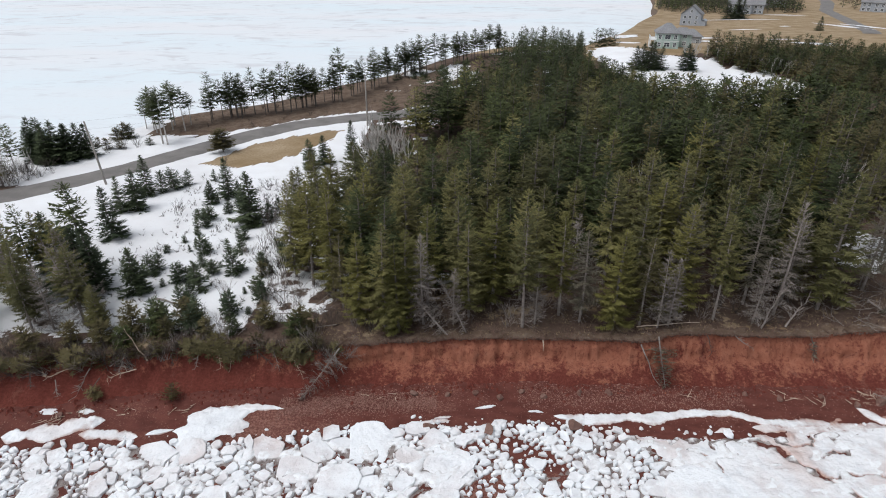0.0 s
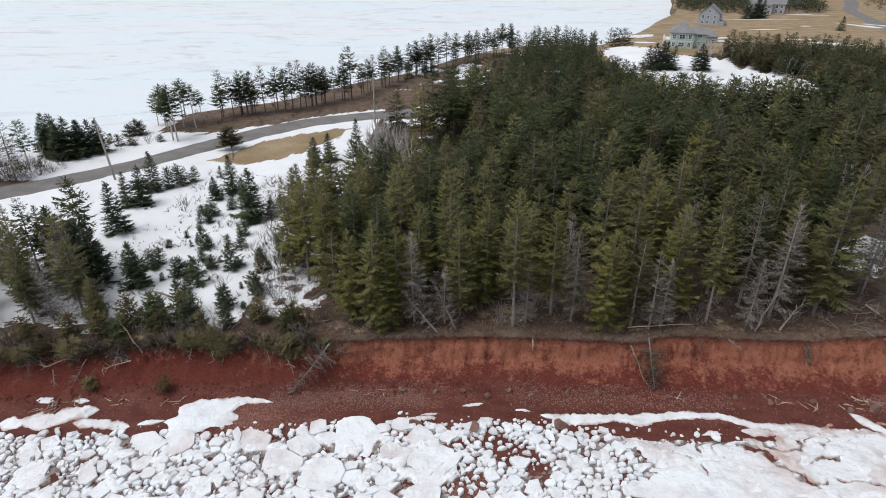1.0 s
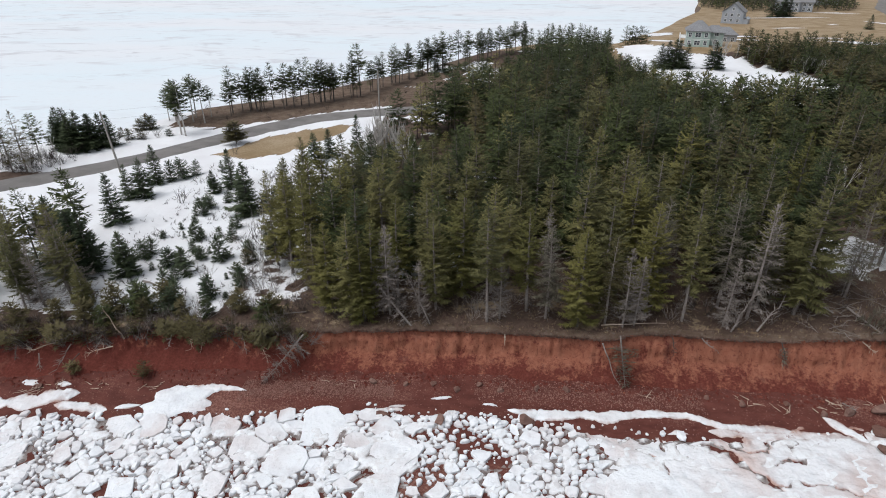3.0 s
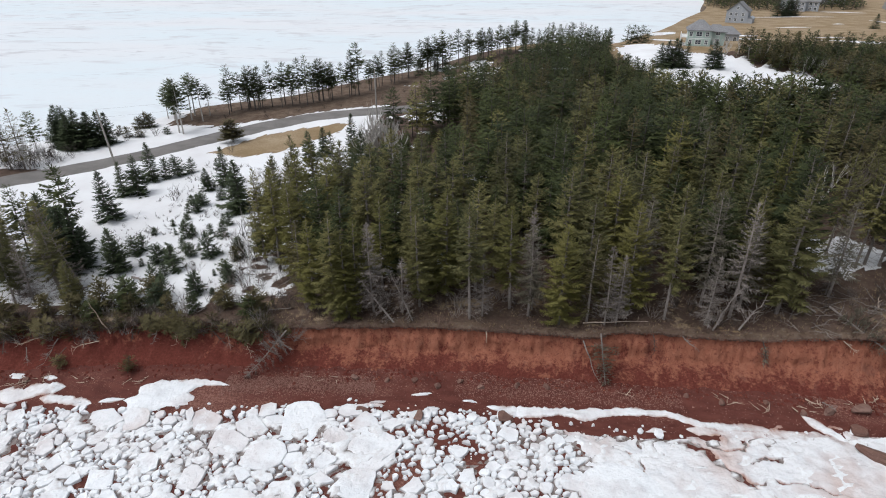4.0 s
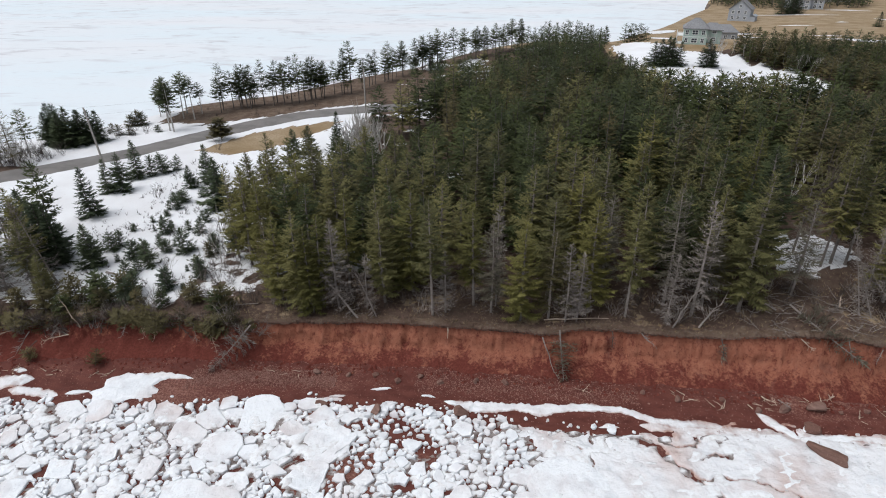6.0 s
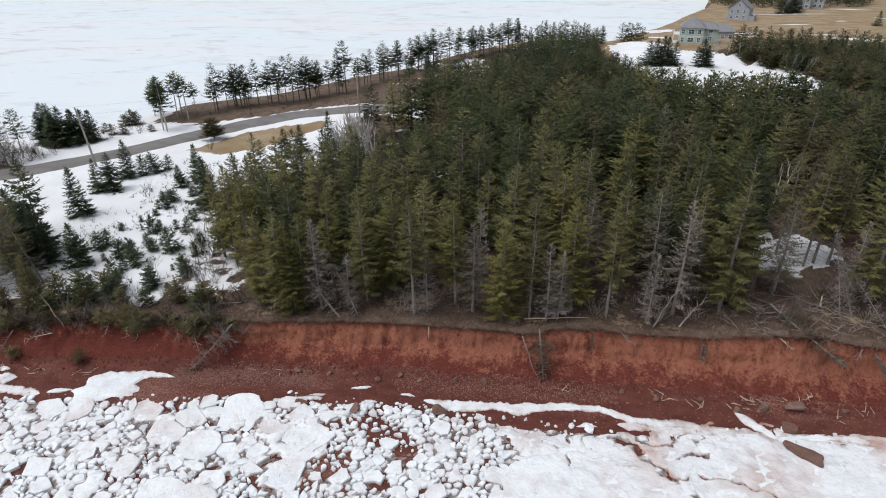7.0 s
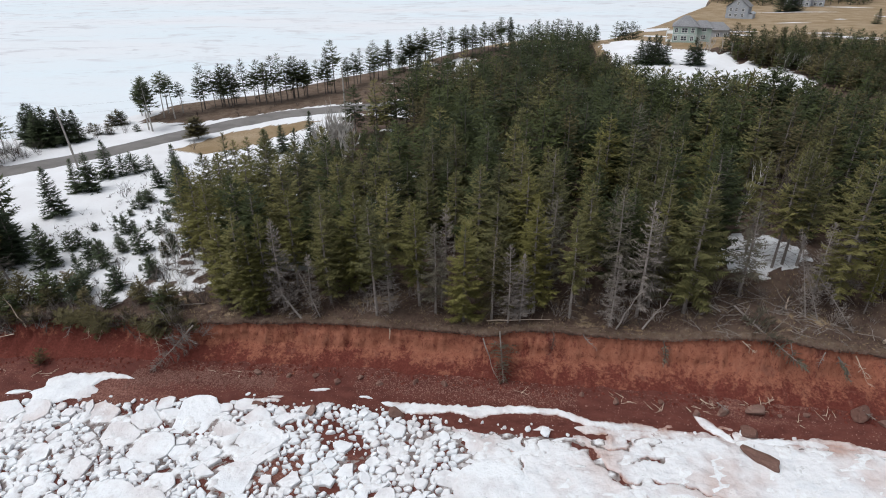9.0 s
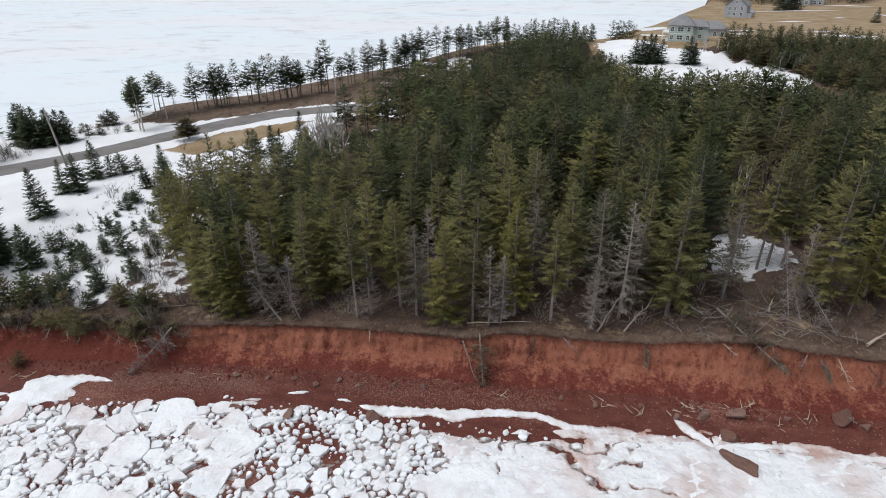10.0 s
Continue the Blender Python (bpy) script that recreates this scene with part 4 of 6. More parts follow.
# leafless birches at the forest's corner by the road
birch = random.Random(12)
rows = [(birch.uniform(-11.5, -4.5), birch.uniform(82, 92), birch.uniform(6.2, 8.4)) for _ in range(13)]
place(TANGLE_KINDS + BARE_KINDS[:1], "bare_birch", rows, "leafless pale birch with twisted stems at the forest edge", group="birches by the road", girth=1.0)
place(FRONT_KINDS[3:], "spruce_tree", [(42.2, 50.2, 10.5), (43.2, 50.6, 10.8), (44.4, 50.4, 9.8), (40.6, 52.4, 10.0)], "tall spruce with a bare lower trunk on the bank", girth=0.9)
place(SLIM_KINDS, "bare_birch", [(23.6, 66.0, 9.0), (33.6, 61.5, 8.6), (41.6, 58.2, 9.6), (19.0, 69.0, 8.6), (-12.8, 57.0, 6.0), (-11.0, 53.0, 6.0)], "leafless pale hardwood among dark spruces", girth=0.9)
place(SHRUB_KINDS, "bare_shrub", [(-33.3, 68.3, 2.4), (-24.4, 77.0, 1.8), (-20.4, 62.0, 2.6), (-19.6, 58.0, 2.4), (-22.6, 70.6, 2.2), (-31.6, 58.4, 1.2), (-18.6, 73.0, 2.4), (-27.0, 63.8, 1.2), (-35.0, 90.0, 2.2), (-18.0, 65.0, 2.2)],
      "leafless brown shrub standing in snow", "shrub", "shrubs on the snowy clearing")

place(SHRUB_KINDS, "bare_hardwood", [(44.8, 58.4, 9.0), (21.0, 73.4, 9.2), (22.6, 74.6, 8.6)], "leafless reddish-brown hardwood crown among spruces", girth=0.8)

# twiggy thicket along the bluff's rim
thicket = []
for i in range(46):
    x = -40 + 34 * (i + RNG.random()) / 46
    thicket.append((x, rim_top(x) + RNG.uniform(0.3, 4.2), RNG.uniform(1.2, 2.4)))
place(SHRUB_KINDS + GREY_SHRUB_KINDS, "bare_shrub", thicket, "tangled leafless shrub on the rim of the bluff", "shrub", "shrubs along the bluff edge")
thicket = []
for i in range(72):
    x = -8 + 62 * (i + RNG.random()) / 72
    thicket.append((x, rim_top(x) + RNG.uniform(1.6, 6.0) + (1.0 if x > 36 else 0), RNG.uniform(0.7, 2.0)))
place(GREY_SHRUB_KINDS + SHRUB_KINDS, "bare_shrub", thicket, "low tangle of grey dead twigs under spruces", "shrub", "shrubs along the bluff edge")

# growth sliding down the broken west end of the bluff
slide = random.Random(77)
for i in range(96):
    x = -40 + 32 * (i + slide.random()) / 96
    k = slide.uniform(-0.02, 0.34)
    e, f = rim_top(x), foot_of(x)
    y, top = e - k * (e - f) * 0.8, gz(x, e)
    z = top + (beach_z(x, f) - top) * k
    kinds, nm, lb = ((SHRUB_KINDS, "bare_shrub", "leafless shrub sliding down red clay"), (SLUMP_KINDS, "slumped_shrub", "olive shrub slumped down the red bluff"), (SHRUB_KINDS, "bare_shrub", "leafless shrub sliding down red clay"), (GREY_SHRUB_KINDS, "bare_shrub", "grey dead shrub sliding down red clay"))[i % 4]
    grow(kinds[i % len(kinds)], nm, x, y, slide.uniform(0.9, 2.0), lb, "shrub", "shrubs sliding down the bluff", slide, z, (slide.uniform(20, 45), slide.uniform(-15, 15)), 1.2)

# ---- the forest ----
FOREST = [(-9, 42.6), (0, 43), (16, 43), (33, 44.2), (35.8, 48.5), (36.4, 53), (40, 57.5), (46, 57), (49, 52), (54, 46), (64, 44), (80, 60), (122, 100), (112, 124), (98, 118), (78, 105), (57, 101), (45, 106), (38, 116), (34, 140), (36, 160), (42, 186), (45, 200), (36, 206), (24, 192), (17, 168), (12, 140), (2, 122), (-3, 106), (-12, 94), (-13, 80), (-15, 70), (-15, 58), (-13, 48)]


def scatter(poly, gap, rng, seeds, tries=24):
    """Points in a polygon that keep a distance from each other and from what stands there."""
    xs, ys = [p[0] for p in poly], [p[1] for p in poly]
    cell, out = {}, []
    for p in seeds:
        cell.setdefault((int(p[0] // gap), int(p[1] // gap)), []).append(p)
    area = (max(xs) - min(xs)) * (max(ys) - min(ys))
    for _ in range(int(area / gap ** 2 * tries)):
        p = (rng.uniform(min(xs), max(xs)), rng.uniform(min(ys), max(ys)))
        if not inside(poly, *p):
            continue
        i, j = int(p[0] // gap), int(p[1] // gap)
        if all(math.hypot(p[0] - q[0], p[1] - q[1]) > gap for a in (-1, 0, 1) for b in (-1, 0, 1) for q in cell.get((i + a, j + b), ())):
            cell.setdefault((i, j), []).append(p)
            out.append(p)
    return out


def stuff(name, kinds, spots, label, category):
    """Many trees joined into one object for each material."""
    groups = {}
    for i, (x, y, h) in enumerate(spots):
        kd = kinds[RNG.randrange(len(kinds))]
        w, k, gr = RNG.uniform(0, 6.28), h / kd.H, RNG.uniform(0.85, 1.15)
        c, s = math.cos(w) * k * gr, math.sin(w) * k * gr
        z, tone = gz(x, y) - 0.1, RNG.random()
        for (v, f), mat in zip(kd.arrays, (kd.wood_mat, kd.leaf_mat)):
            q = np.empty_like(v)
            q[:, 0], q[:, 1], q[:, 2] = v[:, 0] * c - v[:, 1] * s + x, v[:, 0] * s + v[:, 1] * c + y, v[:, 2] * k + z
            g = groups.setdefault(mat.name, [mat, [], [], 0, []])
            g[1].append(q)
            g[4].append(np.full(len(v), tone))
            g[2].append((f, g[3]))
            g[3] += len(v)
    root = thing(name, label, category, kind="stuff")
    for mat, vs, fs, _, tones in groups.values():
        faces = [tuple(a + o for a in f) for fl, o in fs for f in fl]
        part_name = "trunks" if mat in (BARK, BIRCH, DEADWOOD, TWIG) else "crowns"
        me = mesh_of(part_name, np.vstack(vs), faces, mat)
        t = np.concatenate(tones)
        a = me.color_attributes.new("tone", "FLOAT_COLOR", "POINT")
        a.data.foreach_set("color", np.stack([t, t, t, np.ones_like(t)], 1).ravel())
        tagged(child(part_name, me, root), kind="stuff")


spots = [p for p in scatter(FOREST, 2.7, RNG, taken) if p[1] < 60]
spots += [p for p in scatter(FOREST, 2.9, RNG, taken + spots) if p[1] >= 60]
spots.sort(key=lambda p: p[1] + 0.15 * abs(p[0] - 12))


def forest_height(x, y):
    h = 9.7 + 2.0 * fbm(x * 0.09, y * 0.09, 31.0) + RNG.choice((-3.0, -1.2, -0.4, 0.4, 1.0, 1.6))
    if y < 47:
        h -= 1.2
    if -15 < x < 3 and 64 < y < 95:
        h *= 0.42 if y < 80 else 0.25
    if x > 26 and 70 < y < 130:
        h = max(min(h, 28.9 - 0.197 * math.hypot(x - 10, y) + RNG.uniform(-1.4, 0.6)), 2.5)
    if y > 118:
        h -= 1.4
    if y > 150:
        h = 7.4 - 0.035 * (y - 165) + 0.3 * (h - 8.0) - (1.4 if x > 38 else 0.0)
    return h


near = [p for p in spots if p[1] < 66][:150]
for i, (x, y) in enumerate(near):
    r = RNG.random()
    if r < 0.06:
        grow(RNG.choice(SNAG_KINDS), "dead_spruce", x, y, forest_height(x, y) * 0.85, "bare grey dead spruce inside the forest", "tree", "forest trees", RNG)
    elif r < 0.10:
        grow(RNG.choice(THIN_KINDS), "dying_spruce", x, y, forest_height(x, y), "half-dead spruce grey with lichen among green trees", "tree", "forest trees", RNG)
    else:
        kd = RNG.choice(FOREST_KINDS)
        grow(kd, "spruce_tree", x, y, forest_height(x, y), DARK_LABEL if kd.leaf_mat == NEEDLE_DARK else OLIVE_LABEL, "tree", "forest trees", RNG)
done = set(near)
rest = [(x, y, forest_height(x, y)) for x, y in spots if (x, y) not in done]
stuff("forest", MID_KINDS, [r for r in rest if r[1] < 130], "dense olive and dark green spruce forest", "forest")
low = scatter([(-14, 64), (3, 64), (3, 95), (-13, 95)], 1.9, RNG, taken + spots)
stuff("young_forest", LOW_KINDS, [(x, y, RNG.uniform(2.6, 4.2) * (1.0 if y < 80 else 0.85)) for x, y in low], "thicket of low young spruces under taller trees", "forest")
stuff("shore_wood", FAR_KINDS, [r for r in rest if r[1] >= 130], "dark spruce wood running out to the north shore", "forest")
rim_wood = scatter([(36, 118), (36, 104), (54, 88), (76, 92), (98, 104), (112, 123), (98, 118), (78, 105), (57, 102), (45, 107)], 2.7, RNG, [])
side = scatter([(34, 112), (44, 108), (44.5, 130), (42.5, 150), (36, 158), (33, 140)], 2.2, RNG, [])
stuff("forest_margin", LOW_KINDS, [(x, y, RNG.uniform(3.2, 4.8)) for x, y in side] + [(x, y, max(27.2 + 1.3 * min(max((70 - x) / 15, 0), 1) - 0.176 * math.hypot(x, y) + RNG.uniform(-1.4, 0.5), 2.5)) for x, y in rim_wood], "dense spruce margin of the forest beside a snowy yard", "forest")
# hardwood and spruce belt beyond the snowy yard
belt = [(69, 164), (72.5, 157), (78.5, 149.5), (82, 142), (83, 118), (98, 119), (114, 126), (134, 140), (122, 166), (96, 174), (76, 172)]
bp = scatter(belt, 2.05, RNG, [])
stuff("wood_belt", BELT_KINDS, [(x, y, RNG.uniform(4.2, 6.0) * (1.0 if y > 135 else 0.85)) for x, y in bp if x + y > 236 or RNG.random() < 0.85], "mixed belt of spruces behind a snowy yard", "forest")
stuff("birch_belt", SLIM_KINDS, [(x, y, RNG.uniform(4.6, 6.4)) for x, y in bp if y > 140 and x + y < 236 and RNG.random() < 0.6][:46], "leafless birches at the front of a belt of spruces", "forest")
place(CONE_KINDS, "yard_spruce", [(48.5, 153.2, 5.6), (51.3, 151.5, 6.7), (54.2, 151.3, 5.6), (50.2, 152.6, 6.0), (60.5, 150.9, 6.2), (62.0, 151.7, 4.6), (52.8, 152.4, 6.2)], "dark spruce standing alone in the snowy yard", girth=1.5)
place(FAR_KINDS, "yard_spruce", [(49.6, 200.0, 8.4), (51.0, 201.0, 8.0), (52.2, 203.6, 9.0), (53.4, 203.0, 8.6), (55.2, 204.6, 8.8), (56.2, 206.4, 8.0), (57.6, 206.0, 7.4)], "dark spruce at the shore end of the yard", girth=1.3)
place(CONE_KINDS, "field_spruce", [(159, 263, 5.6), (144, 318.3, 9.0), (148.4, 317.8, 11), (152.6, 320, 9.0), (150, 321, 10)], "dark spruce alone on a tan field", girth=1.3)
horizon = scatter([(128, 378), (131, 362), (140, 350), (156, 348), (176, 354), (190, 352), (204, 356), (244, 452), (330, 620), (230, 560), (150, 440)], 4.2, RNG, [], 10)
stuff("far_woods", HAZE_KINDS, [(x, y, RNG.uniform(9, 13)) for x, y in sorted(horizon, key=lambda p: p[1])][:420], "distant dark spruce woods beyond the fields", "forest")
horizon = scatter([(236, 372), (262, 366), (330, 380), (420, 480), (420, 600), (340, 560)], 6.0, RNG, [], 8)
stuff("far_woods", HAZE_KINDS, [(x, y, RNG.uniform(7, 11)) for x, y in horizon][:260], "distant dark spruce woods across the lane", "forest")
place(BARE_KINDS, "bare_birch", [(64.6, 163, 6.4), (66.2, 164.4, 6.0), (67.6, 163.6, 5.4)], "leafless reddish hardwood beside the house")


# ---- houses ----
def gable_roof(s, x0, x1, y0, y1, z, rise, over=0.4, hip=0.0):
    """A pitched roof with thickness; hip > 0 pulls the ridge ends in."""
    x0, x1, y0, y1 = x0 - over, x1 + over, y0 - over, y1 + over
    ym, t = (y0 + y1) / 2, 0.22
    i = len(s.v)
    for dz in (0, -t):
        s.v += [(x0, y0, z + dz), (x1, y0, z + dz), (x1, y1, z + dz), (x0, y1, z + dz), (x0 + hip, ym, z + rise + dz), (x1 - hip, ym, z + rise + dz)]
    up = [(0, 1, 5, 4), (2, 3, 4, 5)] + ([(1, 2, 5), (3, 0, 4)] if hip else [])
    s.f += [tuple(i + k for k in f) for f in up]
    s.f += [tuple(i + 6 + k for k in reversed(f)) for f in up]
    s.f += [(i + a, i + 6 + a, i + 6 + b, i + b) for a, b in (((0, 1), (1, 2), (2, 3), (3, 0)) if hip else ((0, 1), (2, 3), (1, 5), (5, 2), (3, 4), (4, 0)))]


def window_on(house, x, y, z, w, h, side):
    """A framed, divided window on the wall that faces side ('y-', 'x-')."""
    def bar(u0, u1, z0, z1, d0, d1):
        s = Soup()
        if side == "y-":
            s.box(x + u0, x + u1, y - d1, y - d0, z + z0, z + z1)
        else:
            s.box(x - d1, x - d0, y + u0, y + u1, z + z0, z + z1)
        return s
    pane = bar(-w / 2, w / 2, 0, h, -0.02, 0.03).mesh("pane", GLASS)
    win = child("window", pane, house, "dark divided window in a white frame")
    fr = Soup()
    for u0, u1, z0, z1 in ((-w / 2 - 0.12, -w / 2, -0.1, h + 0.12), (w / 2, w / 2 + 0.12, -0.1, h + 0.12), (-w / 2, w / 2, h, h + 0.12), (-w / 2, w / 2, -0.1, 0), (-0.03, 0.03, 0, h), (-w / 2, w / 2, h * 0.5 - 0.03, h * 0.5 + 0.03)):
        b = bar(u0, u1, z0, z1, 0.0, 0.08)
        o = len(fr.v)
        fr.v += b.v
        fr.f += [tuple(o + a for a in f) for f in b.f]
    child("window_frame", fr.mesh("window_frame", WHITE_PAINT), win)


def walls(house, name, x0, x1, y0, y1, z0, z1, mat, gable=0.0):
    s = Soup()
    s.box(x0, x1, y0, y1, z0, z1)
    if gable:
        i, ym = len(s.v), (y0 + y1) / 2
        for x in (x0, x1):
            s.v += [(x, y0, z1), (x, y1, z1), (x, ym, z1 + gable)]
        s.f += [(i, i + 2, i + 1), (i + 3, i + 4, i + 5), (i, i + 3, i + 5, i + 2), (i + 1, i + 2, i + 5, i + 4)]
    child(name, s.mesh(name, mat), house)


def rail(parent, x0, x1, y, z, along_y=False):
    s = Soup()
    def add(a, b, c, d, e, f):
        s.box(c, d, a, b, e, f) if along_y else s.box(a, b, c, d, e, f)
    add(x0, x1, y - 0.04, y + 0.04, z + 0.92, z + 1.0)
    add(x0, x1, y - 0.03, y + 0.03, z + 0.1, z + 0.16)
    n = int((x1 - x0) / 0.3)
    for i in range(n + 1):
        u = x0 + (x1 - x0) * i / max(n, 1)
        add(u - 0.025, u + 0.025, y - 0.025, y + 0.025, z + 0.1, z + 0.95)
    child("railing", s.mesh("railing", WHITE_PAINT), parent)


def green_house():
    h = thing("house", "sage-green two-storey house with grey hip roof and white balconies", "house", (65.4, 180.0, 9.1), -14, 0.84)
    walls(h, "wall", -3.9, 3.4, -4.0, 5.0, -1.5, 5.0, SIDING_GREEN)
    walls(h, "wing_wall", 3.4, 8.0, 1.0, 7.0, -1.5, 4.2, SIDING_GREEN)
    s = Soup()
    gable_roof(s, -3.9, 3.4, -4.0, 5.0, 5.0, 2.9, 0.5, 3.4)
    child("roof", s.mesh("roof", SHINGLE), h)
    s = Soup()
    gable_roof(s, 2.0, 8.0, 1.0, 7.0, 4.2, 2.0, 0.5, 2.2)
    child("wing_roof", s.mesh("wing_roof", SHINGLE), h)
    for z in (0.6, 3.1):
        for x, w in ((-2.9, 0.9), (-0.4, 1.7), (2.1, 0.9)):
            window_on(h, x, -4.0, z, w, 1.3, "y-")
        for y in (-2.4, 1.6):
            window_on(h, -3.9, y, z, 1.3, 1.4, "x-")
        window_on(h, 5.7, 1.0, z, 1.2, 1.2, "y-")
    for z in (-0.1, 2.75):
        s = Soup()
        s.box(-5.9, -3.9, -3.6, 3.6, z - 0.2, z)
        deck = child("balcony", s.mesh("balcony", WHITE_PAINT), h)
        rail(deck, -5.9, -3.9, -3.55, z)
        rail(deck, -3.6, 3.6, -5.85, z, True)
    for y in (-3.5, 0.0, 3.5):
        s = Soup()
        s.box(-5.92, -5.74, y - 0.09, y + 0.09, -1.5, 3.7)
        child("post", s.mesh("post", WHITE_PAINT), h)
    s = Soup()
    s.box(-3.95, 3.45, -4.05, 5.05, 2.32, 2.46)
    child("belt_board", s.mesh("belt_board", WHITE_PAINT), h)


def back_house():
    """The roofs just behind the green house, and the gabled house beyond."""
    h = thing("cottage", "grey cottage with a low hip roof and porch", "house", (80, 206, 6.6), -10, 0.85)
    walls(h, "wall", -6, 6, -4, 4, -1.5, 3.4, SIDING_GREY)
    s = Soup()
    gable_roof(s, -6, 6, -4, 4, 3.4, 2.4, 0.6, 3.0)
    child("roof", s.mesh("roof", SHINGLE), h)
    for x in (-4, -1, 2, 4.6):
        window_on(h, x, -4.0, 1.0, 1.0, 1.3, "y-")
    h = thing("gable_house", "tall pale blue-grey house with a steep gable", "house", (118.0, 297.5, 4.2), 62, 0.82)
    walls(h, "wall", -5.5, 5.5, -5.5, 5.5, -1, 5.6, SIDING_GREY, 4.6)
    s = Soup()
    gable_roof(s, -5.5, 5.5, -5.5, 5.5, 5.75, 4.85, 0.5)
    child("roof", s.mesh("roof", SHINGLE), h)
    for z in (0.8, 3.6):
        for y in (-3.0, 0.4, 3.2):
            window_on(h, -5.5, y, z, 1.1, 1.4, "x-")
    window_on(h, -5.5, 0.0, 6.8, 1.0, 1.2, "x-")
    for x in (-3.2, 0.5, 3.4):
        window_on(h, x, -5.5, 1.2, 1.2, 1.3, "y-")
    s = Soup()
    s.box(-5.2, 3.0, -8.2, -5.5, -1, 2.4)
    gable_roof(s, -5.2, 3.0, -8.2, -5.5, 2.4, 0.9, 0.3)
    child("porch", s.mesh("porch", SIDING_GREY), h)


def far_house(x, y, z, turn, k):
    h = thing("distant_house", "distant grey house with pale gables and long roof", "house", (x, y, z), turn, k)
    walls(h, "wall", -9, 9, -4.5, 4.5, -1, 4.8, SIDING_GREY, 3.6)
    walls(h, "wing_wall", -3, 3, -7.5, -4.5, -1, 4.8, SIDING_GREY)
    s = Soup()
    gable_roof(s, -9, 9, -4.5, 4.5, 4.95, 3.75, 0.5)
    child("roof", s.mesh("roof", SHINGLE), h)
    s = Soup()
    gable_roof(s, -3, 3, -7.5, -3.0, 4.95, 2.2, 0.4, 1.0)
    child("wing_roof", s.mesh("wing_roof", SHINGLE), h)
    for zz in (0.6, 3.0):
        for u in (-7.4, -5.0, 5.0, 7.4):
            window_on(h, u, -4.5, zz, 1.2, 1.4, "y-")
        for u in (-1.4, 1.4):
            window_on(h, u, -7.5, zz, 1.2, 1.4, "y-")


green_house()
back_house()
far_house(168, 351, 4.8, -25, 1.0)
far_house(246, 356, 5.4, -35, 1.0)
far_house(205, 398, 5.0, 10, 0.9)


# ---- utility poles and their cables ----
def utility_pole(x, y, height, lean):
    p = thing("utility_pole", "weathered grey wooden utility pole beside the road", "utility pole", (x, y, gz(x, y)), 38, group="poles along the road")
    p.matrix_basis = p.matrix_basis @ pose(0, 0, 0, lean[0], lean[1], 0)
    s = Soup()
    s.tube([(0, 0, -0.6), (0, 0, height * 0.5), (0, 0, height)], [0.17, 0.14, 0.11], 10)
    child("shaft", s.mesh("shaft", POLE_WOOD, True), p)
    for z in (height - 0.15, height - 1.3):
        s = Soup()
        s.tube([(0, 0.10, z - 0.08), (0, 0.24, z), (0, 0.24, z + 0.12)], [0.025, 0.03, 0.05], 6)
        child("insulator", s.mesh("insulator", METAL), p, "dark cable bracket")
    return p.matrix_basis @ Vector((0, 0.24, height)), p.matrix_basis @ Vector((0, 0.24, height - 1.2))


tops = [utility_pole(-82, 40, 9.1, (0, 0)), utility_pole(-48.8, 80.2, 9.3, (0, -4)), utility_pole(-14.6, 112.5, 9.6, (0, 0))]
for a, b in zip(tops, tops[1:]):
    for p, q in zip(a, b):
        s = Soup()
        s.tube([p.lerp(q, i / 14) - Vector((0, 0, 0.9 * (1 - (i / 7 - 1) ** 2))) for i in range(15)], [0.008] * 15, 4)
        tagged(new("cable", s.mesh("cable", METAL)), "thin dark overhead cable strung between poles", "cable", "cables along the road")


# ---- stones ----
def boulder(name, x, y, size, squash, turn, label, seed, sink=0.25, tilt=0):
    rng = random.Random(seed)
    bm = bmesh.new()
    bmesh.ops.create_icosphere(bm, subdivisions=3, radius=0.5)
    cuts = [(Vector((rng.gauss(0, 1), rng.gauss(0, 1), rng.gauss(0, 0.7))).normalized(), rng.uniform(0.22, 0.38)) for _ in range(9)]
    for v in bm.verts:
        for n, d in cuts:
            over = v.co.dot(n) - d
            if over > 0:
                v.co -= n * over * 0.9
        v.co *= 1 + 0.10 * fbm(v.co.x * 3 + seed, v.co.y * 3, v.co.z * 5)
        v.co.x, v.co.y, v.co.z = v.co.x * size, v.co.y * size * squash[0], v.co.z * size * squash[1]
    me = bpy.data.meshes.new(name)
    bm.to_mesh(me)
    bm.free()
    me.materials.append(STONE)
    ob = new(name, me)
    z = beach_z(x, y) + size * squash[1] * (0.38 - sink)
    ob.matrix_basis = pose(x, y, z, tilt, 0, turn)
    tagged(ob, label, "boulder", "stones on the beach")


boulder("boulder", 36.3, 32.2, 3.1, (0.42, 0.36), -38, "big flat-topped brown sandstone slab lying on shore ice", 3, 0.05)
boulder("boulder", 36.3, 34.7, 1.9, (0.6, 0.45), 5, "pale tan angular sandstone block at the ice rim", 5, 0.1)
boulder("boulder", 37.4, 36.7, 1.8, (0.7, 0.6), 30, "brown sandstone block fallen from the bluff", 8)
boulder("boulder", 34.9, 36.4, 1.1, (0.85, 0.7), 0, "rounded red-brown boulder at the foot of the bluff", 9)
boulder("boulder", 10.0, 33.9, 1.7, (0.75, 0.6), 12, "rounded brown boulder between shore ice and mud", 12, 0.15)
boulder("boulder", -1.2, 34.0, 1.5, (0.5, 0.32), 8, "low brown flat stone among ice pieces", 14, 0.1)
boulder("boulder", 44.8, 36.8, 2.0, (0.6, 0.7), 60, "red sandstone block leaning at the foot of the bluff", 17)
